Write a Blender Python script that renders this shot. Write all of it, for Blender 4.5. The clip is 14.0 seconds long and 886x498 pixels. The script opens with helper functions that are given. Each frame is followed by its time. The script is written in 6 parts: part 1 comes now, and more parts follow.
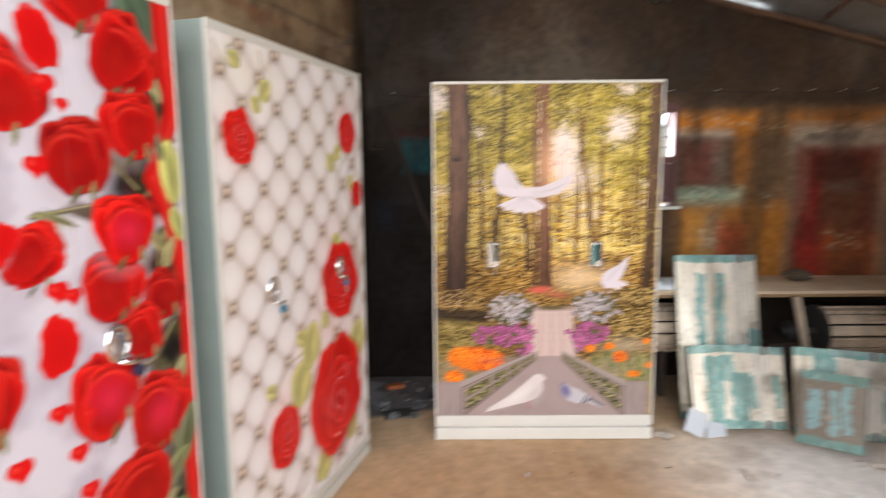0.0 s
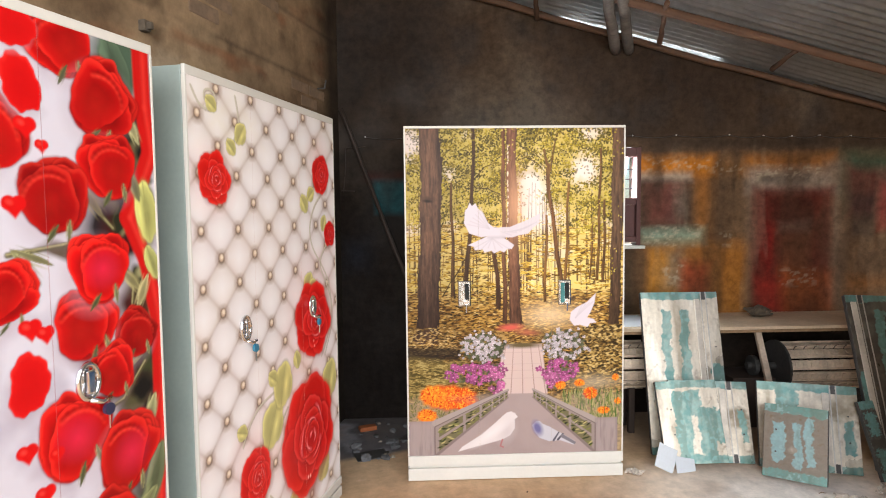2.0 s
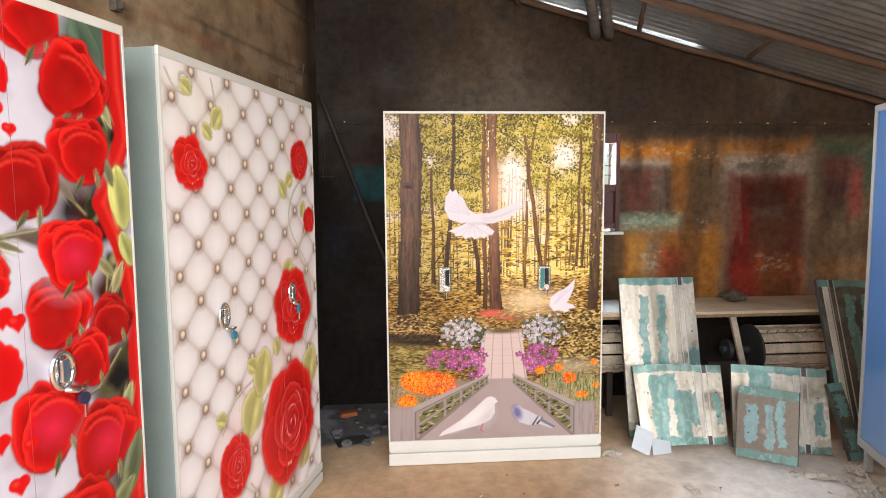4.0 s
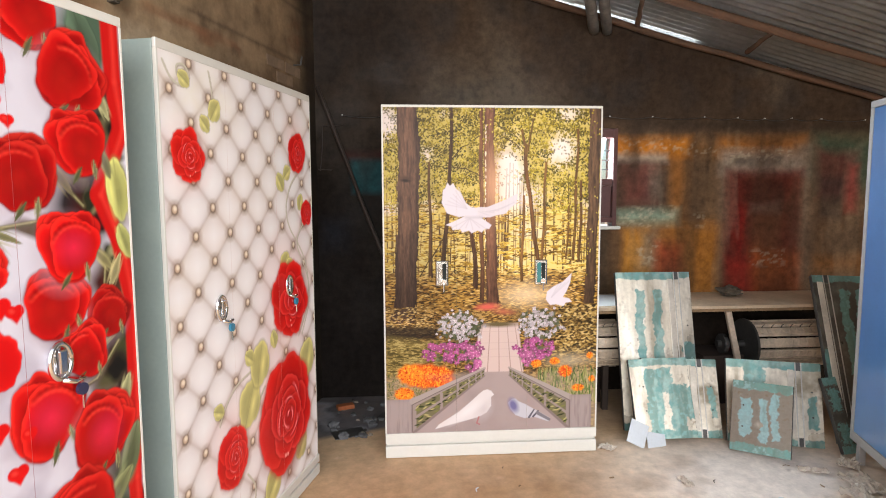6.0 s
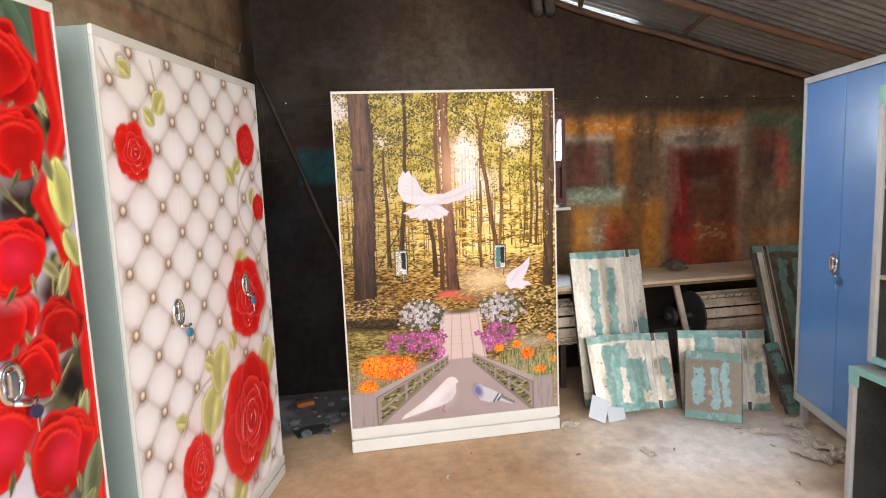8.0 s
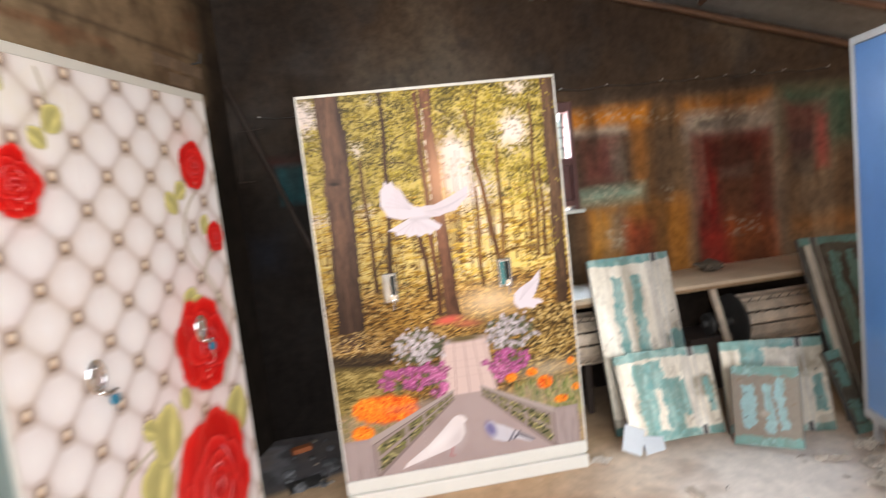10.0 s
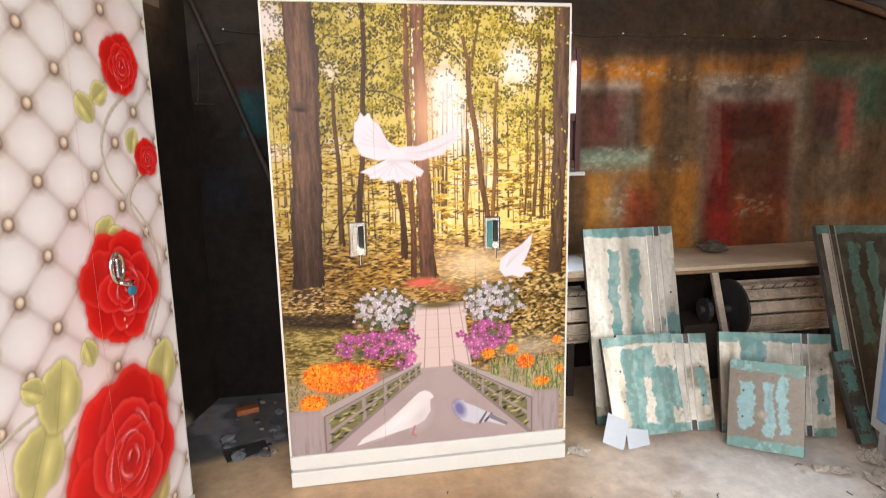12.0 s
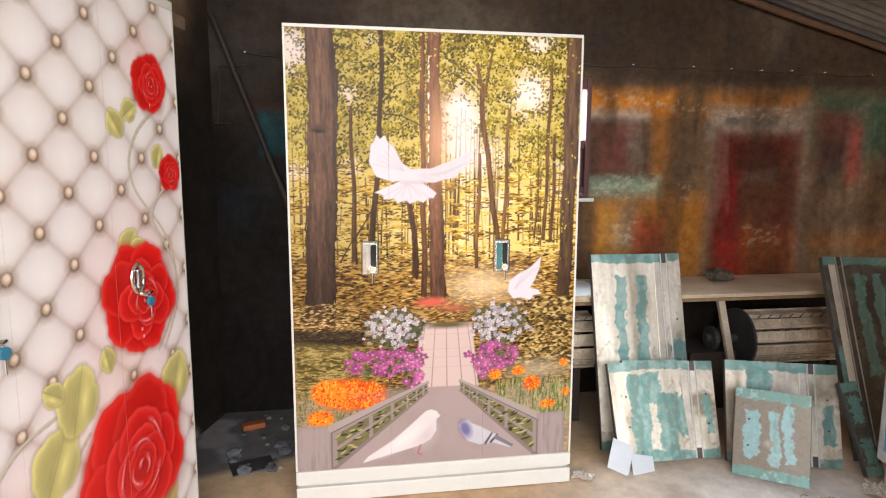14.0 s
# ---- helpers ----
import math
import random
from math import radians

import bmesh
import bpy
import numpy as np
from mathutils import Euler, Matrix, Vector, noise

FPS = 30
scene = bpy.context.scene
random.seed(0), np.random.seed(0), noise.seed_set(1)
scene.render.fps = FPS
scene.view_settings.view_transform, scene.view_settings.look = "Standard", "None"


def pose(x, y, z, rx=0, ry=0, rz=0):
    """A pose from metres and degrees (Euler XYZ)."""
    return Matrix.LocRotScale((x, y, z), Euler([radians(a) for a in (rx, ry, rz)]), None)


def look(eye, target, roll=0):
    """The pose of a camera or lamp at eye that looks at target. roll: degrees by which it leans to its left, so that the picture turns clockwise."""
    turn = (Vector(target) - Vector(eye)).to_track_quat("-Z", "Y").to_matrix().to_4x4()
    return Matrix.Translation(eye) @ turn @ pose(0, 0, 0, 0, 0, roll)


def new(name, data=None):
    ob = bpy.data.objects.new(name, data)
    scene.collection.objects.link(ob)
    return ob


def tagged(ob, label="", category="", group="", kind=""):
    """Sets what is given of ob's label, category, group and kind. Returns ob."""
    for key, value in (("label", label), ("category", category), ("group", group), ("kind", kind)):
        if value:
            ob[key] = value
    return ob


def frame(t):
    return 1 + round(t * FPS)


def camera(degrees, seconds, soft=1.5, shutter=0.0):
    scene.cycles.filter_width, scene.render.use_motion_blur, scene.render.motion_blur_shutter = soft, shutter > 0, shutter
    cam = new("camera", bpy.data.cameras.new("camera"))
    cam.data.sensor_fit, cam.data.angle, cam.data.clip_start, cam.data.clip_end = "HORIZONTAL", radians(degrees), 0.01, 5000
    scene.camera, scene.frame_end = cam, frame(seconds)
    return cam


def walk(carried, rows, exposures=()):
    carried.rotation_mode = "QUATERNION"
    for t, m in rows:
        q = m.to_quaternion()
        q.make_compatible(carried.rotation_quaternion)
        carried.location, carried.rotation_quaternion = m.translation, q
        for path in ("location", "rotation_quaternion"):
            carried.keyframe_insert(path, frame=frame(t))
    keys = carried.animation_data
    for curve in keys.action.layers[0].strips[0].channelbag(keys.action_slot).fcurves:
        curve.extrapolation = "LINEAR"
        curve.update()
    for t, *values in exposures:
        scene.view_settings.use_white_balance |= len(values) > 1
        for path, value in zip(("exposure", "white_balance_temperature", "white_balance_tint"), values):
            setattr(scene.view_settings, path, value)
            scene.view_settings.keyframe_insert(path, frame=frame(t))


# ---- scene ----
cam = camera(73.5, 14.0, soft=1.0, shutter=0.9)
PATH = [
    (0, (0.076, -3.204, 1.527), (0.06, -1.222, 1.26), -0.5),
    (0.5, (0.076, -3.207, 1.527), (0.293, -1.227, 1.347), 0.0),
    (1, (0.085, -3.283, 1.515), (0.106, -1.287, 1.385), -0.4),
    (1.5, (0.085, -3.284, 1.515), (0.142, -1.289, 1.388), -0.8),
    (2, (0.083, -3.265, 1.518), (0.159, -1.27, 1.391), -0.6),
    (2.5, (0.082, -3.258, 1.519), (0.188, -1.266, 1.383), -0.5),
    (3, (0.083, -3.264, 1.518), (0.192, -1.271, 1.389), -0.5),
    (3.5, (0.083, -3.263, 1.518), (0.209, -1.273, 1.359), -0.4),
    (4, (0.082, -3.26, 1.519), (0.224, -1.273, 1.344), -0.5),
    (6.5, (0.085, -3.278, 1.516), (0.241, -1.296, 1.304), 0.0),
    (7, (0.086, -3.293, 1.513), (0.262, -1.317, 1.258), 0.7),
    (7.5, (0.003, -3.271, 1.522), (0.27, -1.311, 1.229), -1.8),
    (7.7, (-0.016, -3.251, 1.526), (0.332, -1.298, 1.269), -1.8),
    (9.8, (0.193, -2.852, 1.537), (0.396, -0.876, 1.305), -7.4),
    (10, (0.207, -2.797, 1.51), (0.481, -0.827, 1.3), -6.5),
    (10.5, (0.176, -2.575, 1.506), (0.559, -0.617, 1.366), -4.7),
    (11, (0.175, -2.484, 1.494), (0.496, -0.514, 1.358), -2.9),
    (11.5, (0.234, -2.405, 1.456), (0.535, -0.436, 1.276), -0.6),
    (12, (0.263, -2.4, 1.433), (0.595, -0.459, 1.085), -1.2),
    (12.5, (0.263, -2.425, 1.426), (0.627, -0.492, 1.066), -0.2),
    (13, (0.256, -2.414, 1.417), (0.601, -0.475, 1.067), 0.1),
    (13.5, (0.244, -2.454, 1.436), (0.582, -0.503, 1.158), -0.1),
    (14, (0.237, -2.446, 1.428), (0.551, -0.489, 1.159), 0.2),
]
walk(cam, [(t, look(eye, target, roll)) for t, eye, target, roll in PATH],
     exposures=[(0.0, -0.25), (0.5, -0.15), (1.2, -0.08), (7.5, -0.08), (10.5, -0.06), (12.0, 0.0), (14.0, 0.0)])

BACK_Y = 1.04            # the plastered face of the back wall

# ---- light ----
world = bpy.data.worlds.new("sky")
scene.world = world
world.use_nodes = True
wn = world.node_tree
sky = wn.nodes.new("ShaderNodeTexSky")
sky.sky_type, sky.sun_disc = "NISHITA", False
sky.sun_elevation, sky.sun_rotation = radians(50), radians(200)
wn.links.new(sky.outputs[0], wn.nodes["Background"].inputs[0])
wn.nodes["Background"].inputs[1].default_value = 0.15


def area_lamp(name, m, w, h, power, colour):
    data = bpy.data.lights.new(name, "AREA")
    data.shape, data.size, data.size_y, data.energy, data.color = "RECTANGLE", w, h, power, colour
    ob = new(name, data)
    ob.matrix_world = m
    return ob


sun = new("sun", bpy.data.lights.new("sun", "SUN"))
sun.data.energy, sun.data.angle, sun.data.color = 3.0, radians(0.5), (1.0, 0.95, 0.88)
sun.matrix_world = look((2, 8, 12), (0, 0, 0))
# the open front of the shed, behind the camera: skylight from above and ahead of it
area_lamp("open_front_daylight", look((0.95, -5.8, 2.4), (1.3, 0.0, 0.8)), 6.0, 3.4, 455, (1.0, 0.985, 0.985))
# skylight through the small back window
area_lamp("window_daylight", look((1.32, BACK_Y + 0.10, 1.75), (1.6, -1.4, 0.6)), 0.62, 0.5, 70, (0.86, 0.94, 1.0))

# area lamp added in an assumed, unseen eave gap to brighten the roof sheets
gap = math.hypot(1.0, 0.26)
area_lamp("added_eave_lamp", Matrix(((1 / gap, -0.26 / gap, 0, 1.75), (0, 0, 1, BACK_Y + 0.06), (-0.26 / gap, -1 / gap, 0, 3.16 - 0.26 * 1.75 + 0.006), (0, 0, 0, 1))), 1.2, 0.03, 1.0, (0.88, 0.95, 1.0))

# ---- materials ----


def material(name, colour, rough=0.6, metal=0.0, var=0.25, scale=6.0, fine=60.0, bump=0.15, dist=0.004, colour2=None, spec=0.5):
    """Two scales of noise on a base colour, with relief."""
    m = bpy.data.materials.new(name)
    m.use_nodes = True
    nt = m.node_tree
    b = nt.nodes["Principled BSDF"]
    b.inputs["Metallic"].default_value = metal
    b.inputs["Specular IOR Level"].default_value = spec
    co = nt.nodes.new("ShaderNodeTexCoord")
    n1 = nt.nodes.new("ShaderNodeTexNoise")
    n1.inputs["Scale"].default_value, n1.inputs["Detail"].default_value = scale, 6
    n2 = nt.nodes.new("ShaderNodeTexNoise")
    n2.inputs["Scale"].default_value, n2.inputs["Detail"].default_value = fine, 4
    mix = nt.nodes.new("ShaderNodeMix")
    mix.data_type = "FLOAT"
    mix.inputs[0].default_value = 0.35
    ramp = nt.nodes.new("ShaderNodeValToRGB")
    c2 = colour2 or tuple(c * (1 - var) for c in colour)
    ramp.color_ramp.elements[0].position, ramp.color_ramp.elements[1].position = 0.32, 0.68
    ramp.color_ramp.elements[0].color = (*c2, 1)
    ramp.color_ramp.elements[1].color = (*(min(1, c * (1 + var * 0.4)) for c in colour), 1)
    for n in (n1, n2):
        nt.links.new(co.outputs["Object"], n.inputs["Vector"])
    nt.links.new(n1.outputs[0], mix.inputs[2])
    nt.links.new(n2.outputs[0], mix.inputs[3])
    nt.links.new(mix.outputs[0], ramp.inputs[0])
    nt.links.new(ramp.outputs[0], b.inputs["Base Color"])
    rr = nt.nodes.new("ShaderNodeMapRange")
    rr.inputs[3].default_value, rr.inputs[4].default_value = max(0.02, rough - 0.12), min(1, rough + 0.12)
    nt.links.new(mix.outputs[0], rr.inputs[0])
    nt.links.new(rr.outputs[0], b.inputs["Roughness"])
    if bump:
        bp = nt.nodes.new("ShaderNodeBump")
        bp.inputs["Strength"].default_value, bp.inputs["Distance"].default_value = bump, dist
        nt.links.new(mix.outputs[0], bp.inputs["Height"])
        nt.links.new(bp.outputs[0], b.inputs["Normal"])
    return m


def painted(name, rough=0.35, bump=0.0, scale=30.0, spec=0.5, dist=0.01, patchy=0.0, grain=0.0, grit=55.0):
    """A surface whose colour was printed or sprayed on: it reads the mesh's colour attribute."""
    m = bpy.data.materials.new(name)
    m.use_nodes = True
    nt = m.node_tree
    b = nt.nodes["Principled BSDF"]
    b.inputs["Roughness"].default_value, b.inputs["Specular IOR Level"].default_value = rough, spec
    at = nt.nodes.new("ShaderNodeAttribute")
    at.attribute_name = "ink"
    nt.links.new(at.outputs["Color"], b.inputs["Base Color"])
    co = nt.nodes.new("ShaderNodeTexCoord")
    n1 = nt.nodes.new("ShaderNodeTexNoise")
    n1.inputs["Scale"].default_value, n1.inputs["Detail"].default_value = scale, 8
    nt.links.new(co.outputs["Object"], n1.inputs["Vector"])
    if bump:
        bp = nt.nodes.new("ShaderNodeBump")
        bp.inputs["Strength"].default_value, bp.inputs["Distance"].default_value = bump, dist
        nt.links.new(n1.outputs[0], bp.inputs["Height"])
        nt.links.new(bp.outputs[0], b.inputs["Normal"])
    if grain:
        # gritty, mottled tone on top of the colour
        n3 = nt.nodes.new("ShaderNodeTexNoise")
        n3.inputs["Scale"].default_value, n3.inputs["Detail"].default_value, n3.inputs["Roughness"].default_value = grit, 9, 0.7
        nt.links.new(co.outputs["Object"], n3.inputs["Vector"])
        g = nt.nodes.new("ShaderNodeMapRange")
        g.inputs[1].default_value, g.inputs[2].default_value = 0.3, 0.7
        g.inputs[3].default_value, g.inputs[4].default_value = 1 - grain, 1 + grain
        nt.links.new(n3.outputs[0], g.inputs[0])
        mul = nt.nodes.new("ShaderNodeMix")
        mul.data_type, mul.blend_type = "RGBA", "MULTIPLY"
        mul.inputs[0].default_value = 1.0
        nt.links.new(at.outputs["Color"], mul.inputs[6])
        nt.links.new(g.outputs[0], mul.inputs[7])
        nt.links.new(mul.outputs[2], b.inputs["Base Color"])
    if patchy:
        n2 = nt.nodes.new("ShaderNodeTexNoise")
        n2.inputs["Scale"].default_value, n2.inputs["Detail"].default_value = 2.5, 5
        nt.links.new(co.outputs["Object"], n2.inputs["Vector"])
        rr = nt.nodes.new("ShaderNodeMapRange")
        rr.inputs[1].default_value, rr.inputs[2].default_value = 0.35, 0.65
        rr.inputs[3].default_value, rr.inputs[4].default_value = rough - patchy, rough + patchy
        nt.links.new(n2.outputs[0], rr.inputs[0])
        nt.links.new(rr.outputs[0], b.inputs["Roughness"])
    return m


def glass(name, colour=(0.9, 0.95, 1.0), rough=0.02):
    m = bpy.data.materials.new(name)
    m.use_nodes = True
    b = m.node_tree.nodes["Principled BSDF"]
    b.inputs["Base Color"].default_value = (*colour, 1)
    b.inputs["Transmission Weight"].default_value, b.inputs["Roughness"].default_value = 1.0, rough
    return m


PRINT = painted("printed_laminate", 0.38, spec=0.16)
WALLPAINT = painted("sprayed_plaster", 0.62, bump=0.5, scale=18, dist=0.010, patchy=0.2, grain=0.4, grit=16, spec=0.1)
PLASTER = painted("old_mud_plaster", 0.85, bump=0.45, scale=7, dist=0.012, grain=0.4, grit=6, spec=0.12)
FLOORPAINT = painted("dusty_floor", 0.75, bump=0.35, scale=25, dist=0.006, patchy=0.15, grain=0.22, grit=12)
WHITE = material("ivory_enamel", (0.68, 0.665, 0.61), 0.35, var=0.06, bump=0.03)
GREYGREEN = material("grey_green_enamel", (0.30, 0.365, 0.34), 0.42, var=0.1, bump=0.04)
BLUE = material("blue_enamel", (0.09, 0.22, 0.50), 0.32, var=0.12, bump=0.05)
GREYPAINT = material("grey_primer", (0.42, 0.42, 0.42), 0.5, var=0.15, bump=0.05)
CHROME = material("chrome", (0.85, 0.86, 0.88), 0.14, metal=1.0, var=0.05, bump=0.0)
NICKEL = material("dull_nickel", (0.50, 0.49, 0.46), 0.2, metal=1.0, var=0.15, bump=0.0)
DARKGLASS = material("dark_mirror", (0.02, 0.025, 0.025), 0.06, var=0.1, bump=0.0)
STEEL = material("bare_steel", (0.55, 0.52, 0.47), 0.42, metal=0.85, var=0.3, scale=4, bump=0.05)
DARKSTEEL = material("grimy_steel", (0.10, 0.095, 0.09), 0.5, metal=0.6, var=0.4, bump=0.2)
SLAT = material("rusty_galvanised_slat", (0.70, 0.57, 0.44), 0.42, metal=0.15, var=0.4, scale=9, bump=0.2)
TEAL = material("turquoise_primer", (0.24, 0.50, 0.48), 0.6, var=0.25, scale=12, bump=0.15)
PLY = material("plywood", (0.60, 0.46, 0.32), 0.65, var=0.3, scale=5, bump=0.1)
PLYEDGE = material("plywood_edge", (0.30, 0.19, 0.10), 0.75, var=0.35, scale=20, bump=0.2)
WOOD = material("old_dark_wood", (0.045, 0.028, 0.02), 0.7, var=0.4, scale=8, bump=0.4)
BAMBOO = material("brown_bamboo", (0.13, 0.065, 0.035), 0.75, var=0.4, scale=7, bump=0.3)
PALEPOLE = material("pale_weathered_pole", (0.17, 0.145, 0.12), 0.7, var=0.55, scale=14, bump=0.4)
ROOF = material("galvanised_sheet", (0.60, 0.62, 0.62), 0.33, metal=0.6, var=0.35, scale=3, fine=25.0, bump=0.02)
MAROON = material("maroon_window_paint", (0.10, 0.03, 0.025), 0.5, var=0.3, bump=0.15)
PANE = glass("window_glass")
PAPER = material("pale_blue_card", (0.66, 0.70, 0.74), 0.6, var=0.1, bump=0.1)
RAG = material("dusty_rag", (0.11, 0.085, 0.06), 0.9, var=0.4, scale=20, bump=0.6)
PLASTIC = material("clear_crumpled_plastic", (0.60, 0.53, 0.45), 0.16, var=0.2, bump=0.3)
RUBBLE = material("grey_rubble", (0.14, 0.14, 0.145), 0.85, var=0.5, scale=10, bump=0.5)
ORANGE = material("orange_scrap", (0.45, 0.13, 0.04), 0.6, var=0.3)
BLUEKEY = material("blue_key_fob", (0.03, 0.20, 0.32), 0.3, var=0.1, bump=0)
OUTWALL = material("plain_mud_wall", (0.30, 0.22, 0.15), 0.85, var=0.3, scale=3, bump=0.4, dist=0.01)
GROUND = material("yard_soil", (0.33, 0.25, 0.17), 0.9, var=0.3, scale=2, bump=0.3)
BRICK = material("red_brown_brick", (0.22, 0.145, 0.09), 0.85, var=0.4, scale=10, bump=0.6)
MORTARED = material("plaster_smear", (0.34, 0.29, 0.23), 0.9, var=0.3, scale=9, bump=0.5)

# ---- building helpers ----


def thing(name, m, label, category, group="", kind=""):
    ob = new(name)
    ob.empty_display_size = 0.1
    ob.matrix_world = m
    return tagged(ob, label, category, group, kind)


def mesh_of(bm, name, mat, smooth=False):
    me = bpy.data.meshes.new(name)
    bm.normal_update()
    bm.to_mesh(me)
    bm.free()
    me.materials.append(mat)
    if smooth:
        me.polygons.foreach_set("use_smooth", [True] * len(me.polygons))
    return me


def part(name, bm, mat, parent, label="", smooth=False, m=None):
    ob = new(name, mesh_of(bm, name, mat, smooth))
    ob.parent = parent
    if m is not None:
        ob.matrix_local = m
    return tagged(ob, label)


def single(name, bm, mat, label, category, m=None, smooth=False, kind="", group=""):
    ob = new(name, mesh_of(bm, name, mat, smooth))
    if m is not None:
        ob.matrix_world = m
    return tagged(ob, label, category, group, kind)


def box(bm, x0, x1, y0, y1, z0, z1, bevel=0.0, m=None):
    r = bmesh.ops.create_cube(bm, size=1)
    bmesh.ops.transform(bm, matrix=Matrix.LocRotScale(((x0 + x1) / 2, (y0 + y1) / 2, (z0 + z1) / 2), None, (x1 - x0, y1 - y0, z1 - z0)), verts=r["verts"])
    vs = r["verts"]
    if bevel:
        es = list({e for v in vs for e in v.link_edges})
        g = bmesh.ops.bevel(bm, geom=es, offset=bevel, segments=2, affect="EDGES", profile=0.5)
        vs = list({v for f in g["faces"] for v in f.verts} | {v for v in vs if v.is_valid})
    if m is not None:
        bmesh.ops.transform(bm, matrix=m, verts=vs)
    return bm


def boxed(*a, **k):
    return box(bmesh.new(), *a, **k)


def tube(bm, points, r0, r1=None, seg=10, wobble=0.0):
    """A round bar along points, tapered from r0 to r1."""
    r1 = r0 if r1 is None else r1
    rings = []
    pts = [Vector(p) for p in points]
    for i, p in enumerate(pts):
        d = (pts[min(i + 1, len(pts) - 1)] - pts[max(i - 1, 0)]).normalized()
        a = d.orthogonal().normalized() if i == 0 else (ref - d * ref.dot(d)).normalized()
        ref = a
        b = d.cross(a)
        r = r0 + (r1 - r0) * i / max(1, len(pts) - 1)
        r *= 1 + wobble * noise.noise(p * 7)
        rings.append([bm.verts.new(p + (a * math.cos(k) + b * math.sin(k)) * r) for k in (2 * math.pi * j / seg for j in range(seg))])
    for q, w in zip(rings, rings[1:]):
        for j in range(seg):
            bm.faces.new((q[j], q[(j + 1) % seg], w[(j + 1) % seg], w[j]))
    bm.faces.new(rings[0][::-1])
    bm.faces.new(rings[-1])
    return bm


def pole_points(a, b, n=14, sag=0.02, seed=0):
    a, b = Vector(a), Vector(b)
    return [a.lerp(b, i / n) + Vector((noise.noise((i * 0.4, seed, 1)), noise.noise((i * 0.4, seed, 2)), noise.noise((i * 0.4, seed, 3)))) * sag for i in range(n + 1)]


# ---- painting of prints and sprayed walls ----


def srgb(r, g, b):
    return np.array([(c / 255 / 12.92) if c <= 10 else ((c / 255 + 0.055) / 1.055) ** 2.4 for c in (r, g, b)])


def fbm(h, w, cells, octaves=4, seed=0, aspect=1.0):
    """Smooth noise in 0 to 1 on an h by w grid, with about that many cells across."""
    rng = np.random.RandomState(seed)
    out, amp, tot = np.zeros((h, w)), 1.0, 0.0
    for o in range(octaves):
        cx = max(2, int(cells * 2 ** o))
        cy = max(2, int(cells * 2 ** o * h / w * aspect))
        g = rng.rand(cy + 2, cx + 2)
        y, x = np.linspace(0, cy, h), np.linspace(0, cx, w)
        iy, ix = y.astype(int), x.astype(int)
        fy, fx = (y - iy)[:, None], (x - ix)[None, :]
        fy, fx = fy * fy * (3 - 2 * fy), fx * fx * (3 - 2 * fx)
        a, b = g[np.ix_(iy, ix)], g[np.ix_(iy, ix + 1)]
        c, d = g[np.ix_(iy + 1, ix)], g[np.ix_(iy + 1, ix + 1)]
        out += amp * ((a * (1 - fx) + b * fx) * (1 - fy) + (c * (1 - fx) + d * fx) * fy)
        tot += amp
        amp *= 0.5
    return out / tot


